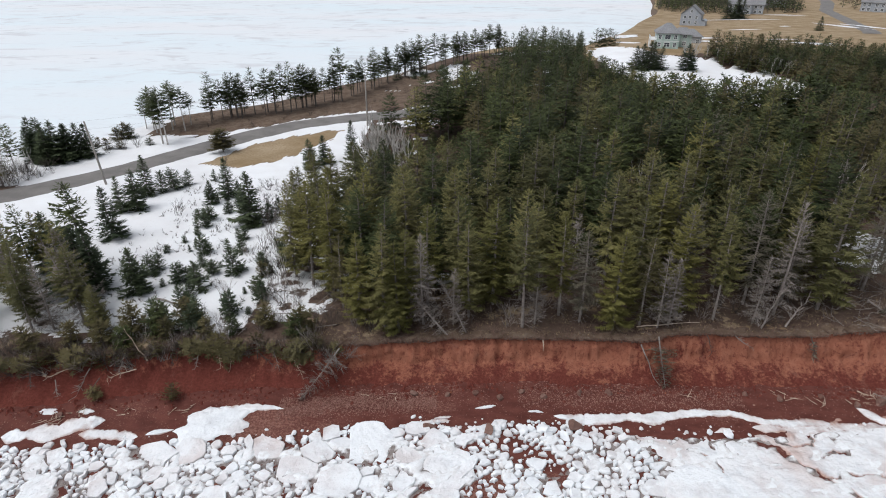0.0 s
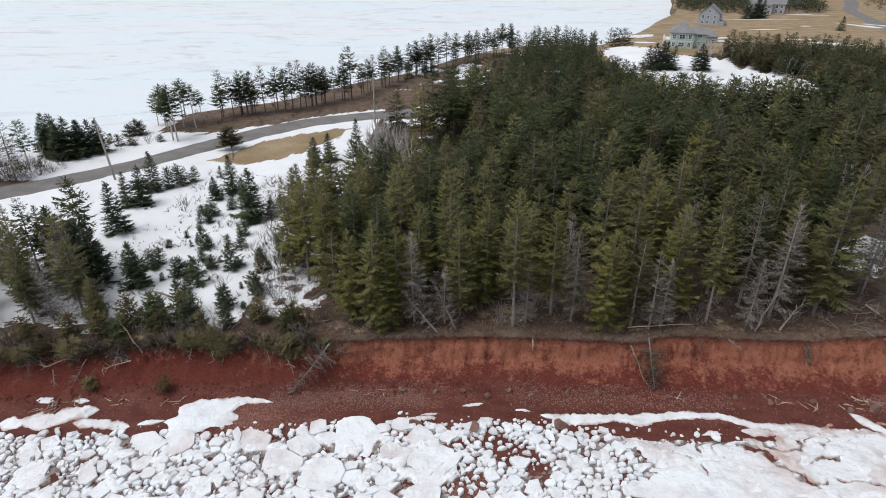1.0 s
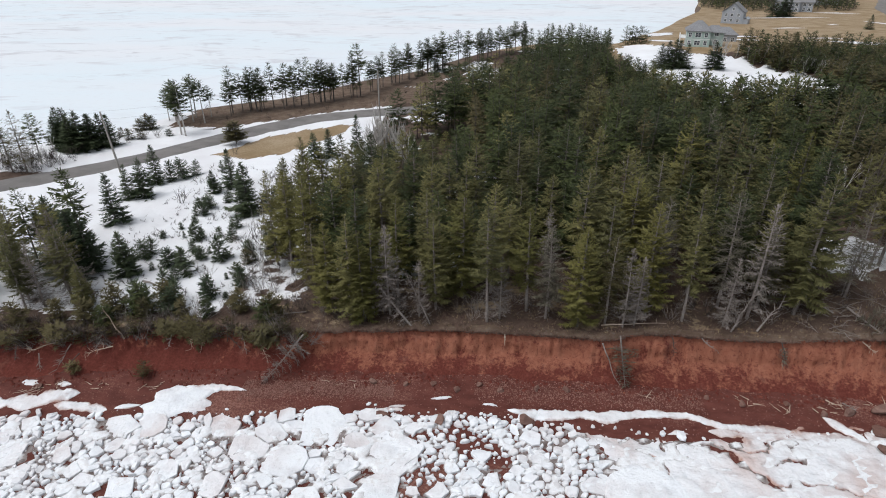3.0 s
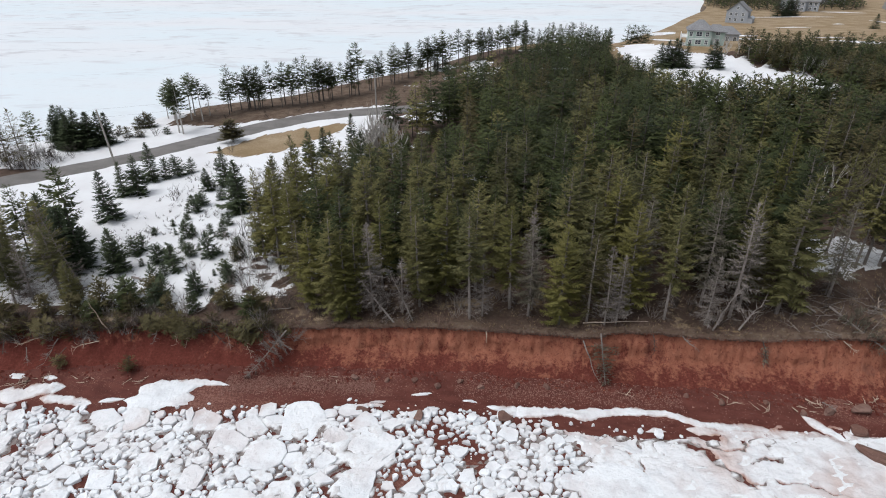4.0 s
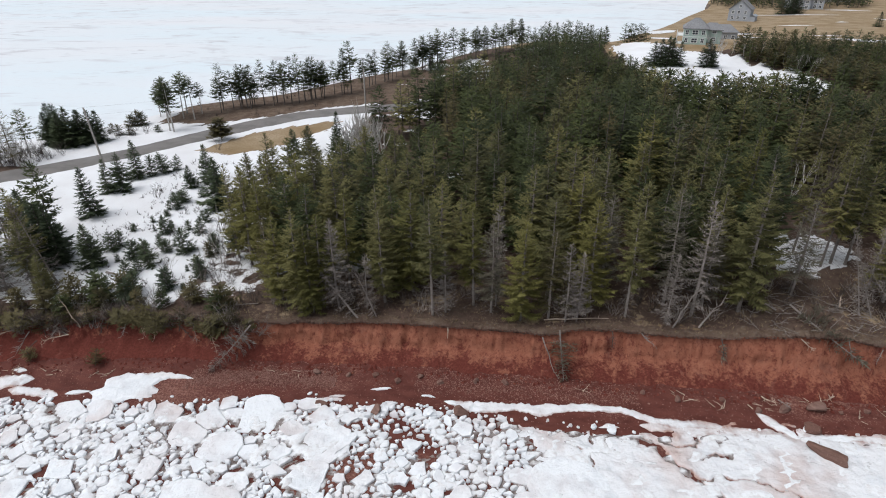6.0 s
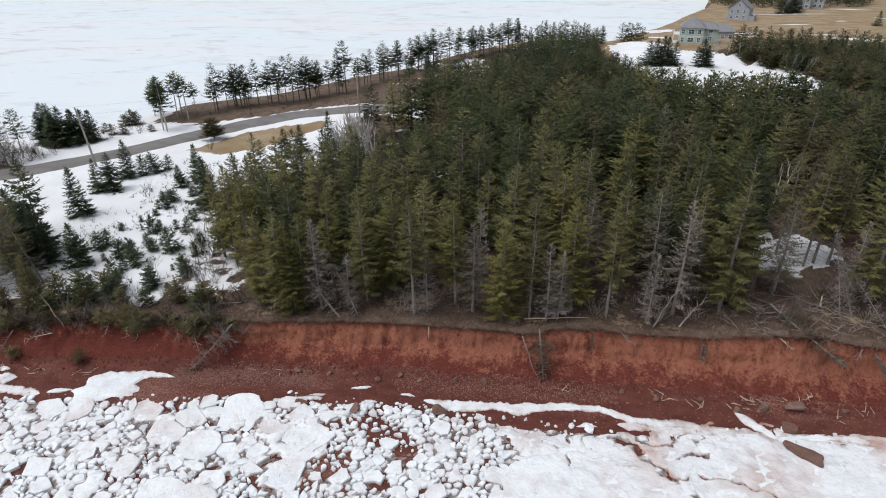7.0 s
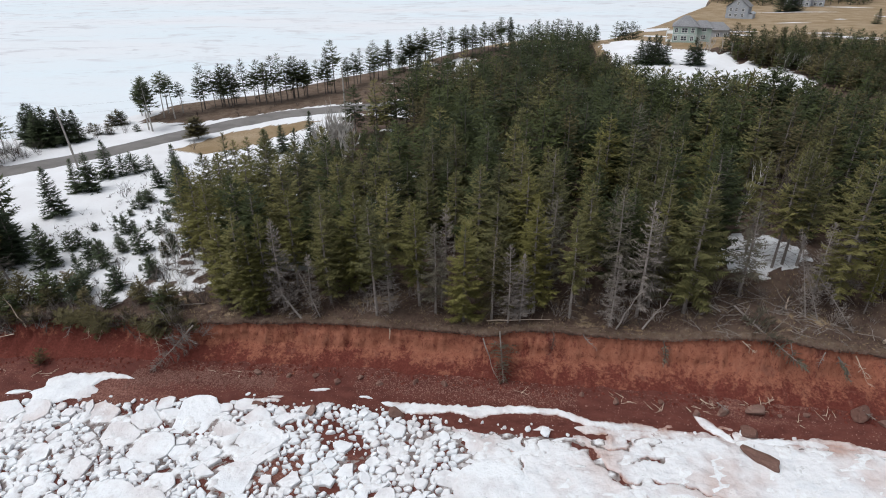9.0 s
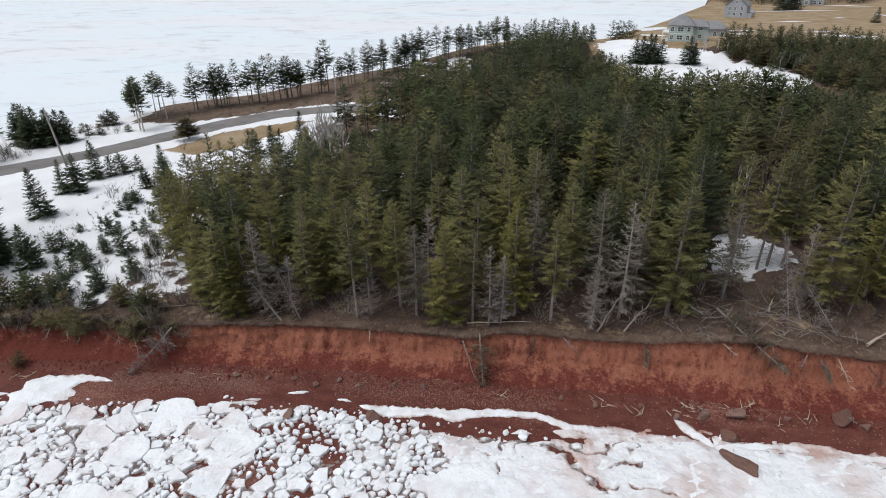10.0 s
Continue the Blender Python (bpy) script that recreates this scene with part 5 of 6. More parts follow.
boulder("boulder", 46.2, 36.2, 1.0, (0.8, 0.6), 20, "small red sandstone block on the mud", 18)
boulder("boulder", 3.4, 33.5, 1.3, (0.7, 0.6), 80, "pinkish boulder half buried in broken ice", 21, 0.1)
for i, (x, y) in enumerate([(2.6, 37.4), (0.4, 37.2), (6.4, 37.6), (4.6, 36.9), (11.0, 37.3), (27.0, 36.8), (30.4, 37.0), (41.0, 36.6), (39.0, 36.4), (-2.4, 37.3), (-29.6, 34.8), (24.4, 37.2), (13.4, 37.4), (33.0, 36.2), (8.2, 37.0)]):
    boulder("stone", x, y, 0.45 + 0.45 * RNG.random(), (0.8, 0.65), RNG.uniform(0, 180), "small red-brown stone on the muddy beach", 40 + i)


def pebbles(count, spot, size, label, name="gravel", mat=PEBBLE):
    """Loose gravel: many small faceted stones in one mesh."""
    v, f = [], []
    for _ in range(count):
        x, y = spot()
        z, r = beach_z(x, y), RNG.uniform(*size)
        i, w = len(v), RNG.uniform(0, 6.28)
        for k in range(5):
            a = w + k * 1.2566
            q = r * RNG.uniform(0.75, 1.2)
            v.append((x + q * math.cos(a), y + q * math.sin(a), z - 0.02))
        v.append((x + RNG.uniform(-0.3, 0.3) * r, y + RNG.uniform(-0.3, 0.3) * r, z + r * RNG.uniform(0.5, 0.9)))
        f += [(i + k, i + (k + 1) % 5, i + 5) for k in range(5)]
    tagged(new(name, mesh_of(name, v, f, mat)), label, "gravel", kind="stuff")


def strip(x0, x1, lo, hi):
    def spot():
        x = x0 + (x1 - x0) * RNG.random()
        foot, rim = foot_of(x), ice_rim(x)
        k = min(max(RNG.gauss((lo + hi) / 2, (hi - lo) / 3), -0.05), 1.0)
        return x, rim + k * (foot - rim)
    return spot


pebbles(6500, strip(-13, -0.5, 0.40, 0.80), (0.02, 0.085), "bank of pinkish gravel at the foot of the bluff")
pebbles(5000, strip(6, 24, 0.45, 0.95), (0.02, 0.075), "scattered red gravel under the bluff")
pebbles(2400, strip(-36, 52, 0.0, 1.0), (0.025, 0.08), "scattered stones on red mud")
pebbles(900, strip(-40, 56, 0.75, 1.05), (0.06, 0.20), "clods of red clay crumbled off the bluff", "clay_clods", CLIFF)


# ---- fallen branches, roots and driftwood ----
def limb(name, start, direction, length, r, seed, mat, label, depth=2, twigs=0, category="branch", leaf=None):
    rng = random.Random(seed)
    s = Soup()
    d = Vector(direction).normalized()
    pts = [Vector((0, 0, 0))]
    for i in range(6):
        pts.append(pts[-1] + (d + Vector((rng.uniform(-1, 1), rng.uniform(-1, 1), rng.uniform(-1, 1))) * 0.22) * length / 6)
    s.tube(pts, [r * (1 - i / 7.5) for i in range(7)], 6)
    for i in range(twigs):
        o = along(pts, rng.uniform(0.2, 1))
        e = (d * 0.7 + Vector((rng.uniform(-1, 1), rng.uniform(-1, 1), rng.uniform(-0.7, 0.9)))).normalized()
        if depth:
            branching(s, rng, o, e, length * rng.uniform(0.10, 0.26), r * 0.45, depth - 1, 0.6, 0.0)
        else:
            s.sliver(o, o + e * length * rng.uniform(0.06, 0.16), r * 0.25)
    if leaf:
        root = thing(name, label, category, start)
        child("stem", s.mesh("stem", mat), root)
        sp = Soup()
        for _ in range(leaf[1]):
            o = along(pts, rng.uniform(0.25, 1)) + Vector((rng.uniform(-1, 1), rng.uniform(-1, 1), rng.uniform(-0.6, 0.6))) * length * 0.10
            e = (d * 0.8 + Vector((rng.uniform(-1, 1), rng.uniform(-1, 1), rng.uniform(-0.8, 0.5)))).normalized()
            sp.spray(o, e, e.orthogonal().normalized(), rng.uniform(0.2, 0.42), rng.uniform(0.03, 0.07))
        child("foliage", sp.mesh("foliage", leaf[0]), root, "sparse dry needles")
        return
    ob = new(name, s.mesh(name, mat))
    ob.matrix_basis = pose(*start)
    tagged(ob, label, category)


def face(x, k):
    """A place on the bluff's face, k = 0 at the rim and 1 at the foot."""
    e, f = rim_top(x), foot_of(x)
    z = gz(x, e)
    return (x, e - k * (e - f) - 0.25, z + (beach_z(x, f) - z) * k + 0.1)


def fallen(kind, start, direction, length, label, girth=1.0, name="fallen_spruce"):
    """A whole small tree lying or hanging with its top along a direction."""
    root = new(name)
    k = length / kind.H
    root.matrix_basis = Matrix.Translation(start) @ Vector(direction).to_track_quat("Z", "Y").to_matrix().to_4x4() @ Matrix.Diagonal((k * girth, k * girth, k, 1))
    tagged(root, label, "fallen tree")
    child("trunk", kind.trunk, root)
    child("crown", kind.crown, root)


fallen(FALLEN_KINDS[0], Vector(face(-8.7, 0.14)) + Vector((0, -0.5, 0.4)), (-0.80, -0.72, -0.80), 4.6, "fallen grey spruce top lying down the red bluff")
fallen(FALLEN_KINDS[1], Vector(face(17.8, 0.02)) + Vector((0, -0.35, 0.2)), (0.12, -0.55, -1.0), 4.5, "dying spruce hanging upside down in a gully of the bluff")
fallen(FALLEN_KINDS[1], Vector((37.4, 43.4, gz(37.4, 43.4) + 0.5)), (0.62, -1.0, -0.30), 6.4, "fallen lichen-grey spruce hanging over the bluff rim", 0.9)
fallen(FALLEN_KINDS[2], Vector((35.6, 43.6, gz(35.6, 43.6) + 0.6)), (-0.9, 0.2, 0.45), 4.6, "toppled half-dead spruce on the litter-covered bank")
LEAN = "grey dead spruce leaning with brittle twigs at the bluff rim"
for i, (x, y, d, l) in enumerate([(0.4, 41.5, (-0.80, 0.40, 0.85), 8.2), (2.0, 41.8, (-0.42, 0.25, 0.8), 5.2), (-31.0, 43.0, (-0.30, 0.12, 1.0), 8.6), (-31.0, 45.5, (-0.36, 0.10, 1.0), 8.8), (-37.0, 45.1, (-0.30, 0.05, 1.0), 8.0), (43.0, 44.1, (-0.14, 0.35, 1.0), 7.6), (44.0, 44.0, (-0.30, 0.35, 1.0), 6.8), (38.1, 46.5, (0.28, 0.4, 1.0), 7.0), (46.6, 43.2, (-0.62, 0.5, 0.9), 6.4)]):
    fallen(LEAN_KINDS[i % 3], Vector((x, y, gz(x, y) - 0.1)), d, l, LEAN, 0.55 if i > 4 else 0.9, "leaning_snag")
limb("fallen_spruce", face(16.4, 0.05), (0.55, -0.7, -0.9), 4.4, 0.06, 3, DEADWOOD, "bare leaning pole hanging down a gully", 0, 8, "fallen tree")
lie = random.Random(64)
for i in range(14):
    x, y = lie.uniform(-19, -8.5), lie.uniform(42.6, 50)
    limb("dead_branch", (x, y, gz(x, y) + 0.15), (lie.uniform(-1, 1), lie.uniform(-1, 1), 0.12), lie.uniform(1.4, 3.4), 0.05, 400 + i, DEADWOOD, "fallen grey branch tangled in brush and snow", 1, 14)
for i in range(110):
    x = lie.choice((lie.uniform(30, 53), lie.gauss(36.2, 1.3), lie.gauss(42.5, 2.0)))
    y = rim_top(x) + lie.uniform(0.6, 5.5)
    limb("dead_branch", (x, y, gz(x, y) + 0.15), (lie.uniform(-1, 1), lie.uniform(-1, 0.6), 0.15), lie.uniform(0.6, 2.1), 0.03, 430 + i, DEADWOOD, "fallen grey branch on the litter-covered bank", 1, 16)
for i, (x, y) in enumerate([(34.6, 37.0), (38.8, 37.4), (44.5, 37.0), (33.4, 37.2)]):
    limb("root_tangle", (x, y, beach_z(x, y) + 0.4), (lie.uniform(-1, 1), -0.6, 0.2), 1.3, 0.05, 500 + i, (DEADWOOD, DRIFT)[i % 2], "dry root tangle washed to the foot of the bluff", 2, 16, "roots")
limb("root_tangle", face(44.0, 0.1), (0.3, -0.8, -0.8), 1.9, 0.07, 5, BARK, "dark root clump hanging from the rim", 2, 14, "roots", (NEEDLE_LICHEN, 80))
limb("fallen_log", (16.6, 42.0, gz(16.6, 42.0) + 0.22), (1, 0.08, 0.03), 5.2, 0.06, 6, DRIFT, "pale bare log lying along the bluff rim", 0, 4, "log")
limb("fallen_log", (-27.2, 47.6, gz(-27.2, 47.6) + 0.25), (1, -0.22, 0.05), 3.4, 0.13, 7, DEADWOOD, "grey fallen log lying in snow", 1, 5, "log")
limb("leaning_snag", (27.4, 42.2, gz(27.4, 42.2)), (0.6, 0.5, 0.8), 4.4, 0.09, 10, DEADWOOD, "dead trunk leaning beside the bluff rim", 1, 14, "dead tree")
limb("leaning_snag", (29.6, 42.4, gz(29.6, 42.4)), (0.75, 0.4, 0.75), 4.0, 0.09, 11, DEADWOOD, "dead trunk leaning beside the bluff rim", 1, 14, "dead tree")
limb("leaning_snag", (-24.2, 38.9, gz(-24.2, 38.9) - 0.4), (-0.4, 0.1, 1.0), 3.2, 0.06, 12, DRIFT, "bleached bare trunk leaning off the bluff", 1, 8, "dead tree")
limb("fallen_log", (48.2, 42.0, gz(48.2, 42) + 0.25), (1, 0.7, 0.18), 3.4, 0.14, 16, DRIFT, "bleached split log by the rim", 1, 5, "log")
limb("fallen_log", (41.4, 44.4, gz(41.4, 44.4) + 0.2), (0.5, 0.9, 0.15), 2.0, 0.10, 17, DRIFT, "pale broken log on the bank", 1, 4, "log")
limb("hanging_roots", face(-17.4, 0.12), (-0.15, -0.5, -1.0), 1.9, 0.05, 18, DRIFT, "pale roots hanging down red clay", 2, 12, "roots")
limb("hanging_roots", face(8.4, 0.02), (0.1, -0.4, -1.0), 0.9, 0.07, 19, DRIFT, "short pale root stub at the rim", 1, 4, "roots")
limb("hanging_roots", face(31.0, 0.0), (0.05, -0.5, -1.0), 2.0, 0.05, 20, TWIG, "dark roots hanging in a cleft of the bluff", 2, 20, "roots", (NEEDLE_LICHEN, 40))
limb("hanging_roots", face(-28.6, 0.3), (-0.3, -0.7, -0.8), 2.2, 0.06, 21, DEADWOOD, "grey branch hanging off the bluff", 2, 12, "roots")
for i, (x, k) in enumerate([(-33, 0.2), (-31, 0.45), (-29.8, 0.25), (-27.6, 0.5), (-26, 0.12), (-24.8, 0.3), (-22.4, 0.1), (-20.2, 0.14), (-18.8, 0.08), (-15.4, 0.12), (-14.2, 0.06), (-12.6, 0.2), (-11.2, 0.1), (43, 0.05), (45.4, 0.05), (47.4, 0.08), (40.4, 0.02), (36.8, 0.03), (22.2, 0.02), (24.6, 0.0)]):
    limb("hanging_branch", face(x, k), (RNG.uniform(-1, 1), -0.5, RNG.uniform(-1, 0.1)), RNG.uniform(1.0, 2.3), 0.045, 60 + i, (TWIG, DEADWOOD, DRIFT)[i % 3], "dry twiggy branch caught on the bluff", 2, 12)
for i, (x, y, n) in enumerate([(33.4, 36.6, 7), (37.6, 37.0, 6), (27.6, 36.9, 6), (29.8, 36.4, 5), (43.0, 36.4, 5), (-30.0, 34.4, 9), (-24.6, 35.4, 5), (-28.4, 34.9, 6), (-5.6, 37.0, 2), (-4.2, 37.1, 2), (40.0, 35.9, 3), (19.6, 36.8, 3), (-20.6, 35.6, 5)]):
    for j in range(n):
        px, py = x + RNG.uniform(-0.9, 0.9), y + RNG.uniform(-0.35, 0.35)
        w = RNG.uniform(0, 6.28)
        limb("driftwood_stick", (px, py, beach_z(px, py) + 0.07), (math.cos(w), math.sin(w), RNG.uniform(0.05, 0.45)), RNG.uniform(0.4, 1.1), RNG.uniform(0.02, 0.045), 200 + i * 20 + j, DRIFT, "bleached driftwood stick at the foot of the bluff", 1, 2, "driftwood")
for x, y, h in [(-27.6, 36.6, 1.0), (-21.6, 36.4, 1.2)]:
    grow(SLUMP_KINDS[0], "slumped_shrub", x, y, h, "green shrub slumped down the red bluff", "shrub", "", RNG, beach_z(x, y) + 0.3, (25, 0), 1.3)


# ---- turf and dead grass ----
def grass(count, spot, height, label, mat):
    v, f = [], []
    for _ in range(count):
        x, y, z = spot()
        for _ in range(3):
            w, l = RNG.uniform(0, 6.28), RNG.uniform(*height)
            d = Vector((math.cos(w) * 0.8, math.sin(w) * 0.8 - 0.15, RNG.uniform(0.4, 1.0))).normalized()
            s = d.cross(Vector((0, 0, 1))).normalized() * 0.035
            i = len(v)
            v += [(x - s.x, y - s.y, z), (x + s.x, y + s.y, z), (x + d.x * l, y + d.y * l, z + d.z * l)]
            f.append((i, i + 1, i + 2))
    tagged(new("dead_grass", mesh_of("dead_grass", v, f, mat)), label, "grass", kind="stuff")


def rim_spot():
    x = RNG.uniform(-45, 58)
    y = rim_top(x) + RNG.uniform(-0.2, 1.0) ** 2 * 2.4 - 0.15 - 0.2 * max(0.0, fbm(x * 1.1, 0.0, 29.0))
    return x, y, gz(x, y) - 0.05


def bank_spot():
    x = RNG.uniform(-12, 58)
    y = rim_top(x) + RNG.uniform(0.5, 9)
    return x, y, gz(x, y) - 0.03


grass(7000, rim_spot, (0.12, 0.42), "dark matted turf along the rim of the bluff", TURF)
def weed_spot():
    while True:
        x, y = RNG.uniform(-36, -13), RNG.uniform(43, 84)
        if fbm(x * 0.3, y * 0.3, 66.0) > 0.0:
            return x, y, gz(x, y)


grass(1300, weed_spot, (0.2, 0.7), "dry brown weeds poking through snow", TWIG)
grass(3500, bank_spot, (0.10, 0.32), "dead grass under the spruces", STRAW)


# ---- snow patches on the beach ----
def snow_patch(x, y, rx, ry, turn, seed, mat=None, thick=0.16):
    bm = bmesh.new()
    n, m = 44, 5
    c = bm.verts.new((0, 0, thick))
    rings = []
    for j in range(1, m + 1):
        k = j / m
        ring = []
        for i in range(n):
            w = 2 * math.pi * i / n
            r = k * (1 + 0.55 * fbm(math.cos(w) * 1.3 + seed, math.sin(w) * 1.3, 0.5, 5) * k)
            px, py = rx * r * math.cos(w), ry * r * math.sin(w)
            ring.append(bm.verts.new((px, py, 0)))
        rings.append(ring)
    ct, st = math.cos(radians(turn)), math.sin(radians(turn))
    for j, ring in enumerate([[c]] + rings):
        k = j / m
        for v in ring:
            wx, wy = x + v.co.x * ct - v.co.y * st, y + v.co.x * st + v.co.y * ct
            v.co = (wx - x, wy - y, beach_z(wx, wy) + thick * (1 - k ** 5) * (1 + 0.3 * fbm(wx, wy, 2.0)) - (0.06 if j == m else 0))
    for i in range(n):
        bm.faces.new((c, rings[0][i], rings[0][(i + 1) % n]))
        for j in range(m - 1):
            bm.faces.new((rings[j][i], rings[j + 1][i], rings[j + 1][(i + 1) % n], rings[j][(i + 1) % n]))
    me = bpy.data.meshes.new("snow_patch")
    bm.to_mesh(me)
    bm.free()
    me.materials.append(mat or ICE)
    for p in me.polygons:
        p.use_smooth = True
    ob = new("snow_patch", me)
    ob.location = (x, y, 0)
    tagged(ob, "thin patch of old snow melting on red mud", "snow patch", "snow patches on the beach")


def snow_band(path, seed, mat, label, thick=0.14):
    """A ragged strip of old snow along a path of (x, y, half-width)."""
    px, py, pw = zip(*path)
    run = np.concatenate([[0], np.cumsum(np.hypot(np.diff(px), np.diff(py)))])
    n, m = max(int(run[-1] / 0.16), 8), 13
    v = []
    for i in range(n + 1):
        t = run[-1] * i / n
        x, y, w = (float(np.interp(t, run, q)) for q in (px, py, pw))
        a, b = (float(np.interp(min(t + 0.3, run[-1]), run, q) - np.interp(max(t - 0.3, 0), run, q)) for q in (px, py))
        l = math.hypot(a, b)
        end = min(1.0, (min(i, n - i) / n * run[-1] / 0.7)) ** 0.6
        lo = w * end * (1 + 0.60 * fbm(t * 0.7, seed, 1.0, 5) + 0.24 * fbm(t * 3.0, seed, 2.0))
        hi = w * end * (1 + 0.60 * fbm(t * 0.9, seed, 5.0, 5) + 0.32 * fbm(t * 3.5, seed, 6.0))
        for j in range(m):
            u = 2 * j / (m - 1) - 1
            o = u * (hi if u > 0 else lo)
            qx, qy = x - b / l * o, y + a / l * o
            edge = 1 - abs(u) ** 4
            v.append((qx, qy, beach_z(qx, qy) + thick * edge * (0.8 + 0.5 * fbm(qx * 1.5, qy * 1.5, 2.0)) * end - (0.05 if abs(u) == 1 else 0)))
    f = [(i * m + j, (i + 1) * m + j, (i + 1) * m + j + 1, i * m + j + 1) for i in range(n) for j in range(m - 1)]
    me = mesh_of("snow_patch", v, f, mat, True)
    mud = me.color_attributes.new("shore_mud", "FLOAT_COLOR", "POINT")
    for i in range(len(v)):
        u = 2 * (i % m) / (m - 1) - 1
        q = (0.30 if mat == ICE_DIRTY else 0.18) + 0.75 * abs(u) ** 3 + 0.22 * max(u, 0)
        mud.data[i].color = (q, q, q, 1.0)
    tagged(new("snow_patch", me), label, "snow patch", "snow patches on the beach")


OLD_SNOW = "ragged strip of old snow melting on red mud"
RUSTY_SNOW = "rust-stained strip of old snow on mud"
snow_patch(-16.9, 34.1, 3.0, 1.55, 14, 0.0, ICE)
snow_band([(-19.0, 35.3, 0.5), (-17.4, 35.2, 0.8), (-15.6, 35.7, 0.5), (-14.0, 35.9, 0.3), (-12.5, 35.7, 0.12)], 4.0, ICE, OLD_SNOW)
snow_band([(8.6, 35.2, 0.2), (10.0, 34.8, 0.5), (12.4, 34.8, 0.62), (14.2, 35.0, 0.42), (16.0, 34.8, 0.66), (18.0, 35.2, 0.42), (20.4, 35.4, 0.42), (22.4, 35.3, 0.3), (23.6, 34.9, 0.25)], 9.0, ICE, OLD_SNOW)
snow_band([(22.6, 35.4, 0.35), (24.4, 34.6, 0.35), (26.0, 34.3, 0.45), (28.2, 34.5, 0.5), (30.0, 34.2, 0.35)], 13.0, ICE_DIRTY, RUSTY_SNOW, 0.08)
snow_band([(23.6, 34.0, 0.4), (26.0, 33.9, 0.6), (28.4, 34.0, 0.75), (30.6, 33.9, 0.7), (33.0, 33.9, 0.5)], 15.0, ICE_DIRTY, RUSTY_SNOW, 0.05)
snow_band([(32.7, 36.0, 0.35), (33.6, 35.1, 0.5), (34.6, 34.2, 0.3), (35.4, 33.6, 0.3)], 17.0, ICE, OLD_SNOW)
snow_band([(35.4, 33.7, 0.3), (37.4, 34.0, 0.35), (39.9, 34.1, 0.35), (41.6, 33.9, 0.3)], 21.0, ICE, OLD_SNOW)
snow_band([(40.6, 34.3, 0.25), (42.4, 34.3, 0.35), (44.4, 33.7, 0.35), (47.5, 33.4, 0.5)], 23.0, ICE_DIRTY, RUSTY_SNOW, 0.08)
snow_band([(-33.0, 32.9, 0.5), (-30.0, 33.2, 0.8), (-27.8, 34.0, 0.8), (-26.0, 34.6, 0.45)], 27.0, ICE, OLD_SNOW)
snow_band([(-27.4, 33.2, 0.3), (-25.0, 33.2, 0.6), (-22.8, 33.0, 0.4)], 29.0, ICE_DIRTY, RUSTY_SNOW, 0.08)
snow_band([(-22.4, 33.2, 0.2), (-21.4, 33.5, 0.3), (-20.4, 33.7, 0.2)], 31.0, ICE, OLD_SNOW)
snow_band([(20.5, 33.5, 0.15), (21.4, 33.7, 0.3), (22.1, 33.6, 0.15)], 33.0, ICE_DIRTY, RUSTY_SNOW, 0.05)
for i, (x, y, rx, ry, turn) in enumerate([(-30.6, 35.2, 0.8, 0.35, 0), (-27.8, 35.3, 0.6, 0.25, 0), (0.0, 35.0, 0.7, 0.14, 10), (3.4, 36.0, 0.8, 0.16, 8), (7.3, 35.6, 0.6, 0.13, -8), (-0.6, 34.6, 1.1, 0.22, 4)]):
    snow_patch(x, y, rx, ry, turn, 7.0 + i * 3.7, ICE_DIRTY if i in (2, 5) else ICE, 0.1)


def field_snow(x, y, rx, ry, turn, seed):
    """A long drift left on the far fields."""
    v, f = [(0, 0, 0)], []
    n = 28
    ct, st = math.cos(radians(turn)), math.sin(radians(turn))
    for i in range(n):
        w = 2 * math.pi * i / n
        r = 1 + 0.35 * fbm(math.cos(w) * 1.5 + seed, math.sin(w) * 1.5, 1.5)
        a, b = rx * r * math.cos(w), ry * r * math.sin(w)
        v.append((a * ct - b * st, a * st + b * ct, 0))
    base = float(land_z(x, y)[0])
    v = [(a, b, float(land_z(x + a, y + b)[0]) - base + (0.35 if i == 0 else 0.08)) for i, (a, b, _) in enumerate(v)]
    f = [(0, i, i % n + 1) for i in range(1, n + 1)]
    ob = new("snow_drift", mesh_of("snow_drift", v, f, ICE, True))
    ob.location = (x, y, base)
    tagged(ob, "long drift of old snow on a tan field", "snow drift", "snow drifts on the fields")


for i, (x, y, rx, ry, turn) in enumerate([(88.8, 209.5, 5.5, 2.2, -38), (130.6, 269.5, 6.0, 0.7, -12), (150, 314.6, 19, 0.9, -2), (183, 337, 10, 1.0, -22), (120, 218.4, 6.5, 0.8, 4), (124, 204, 6.5, 1.1, -16), (69.6, 236.5, 5.6, 3.0, 22), (67, 223.4, 5.0, 0.9, -34), (154, 281, 3.0, 0.5, 0), (181, 281, 14, 2.2, 108), (189.6, 281, 14, 1.8, 108), (94, 222, 6.0, 1.8, -4), (122, 208, 11, 1.3, -6)]):
    field_snow(x, y, rx, ry, turn, i * 2.3)
field_snow(-46.4, 105.6, 1.5, 0.6, 30, 5.0)


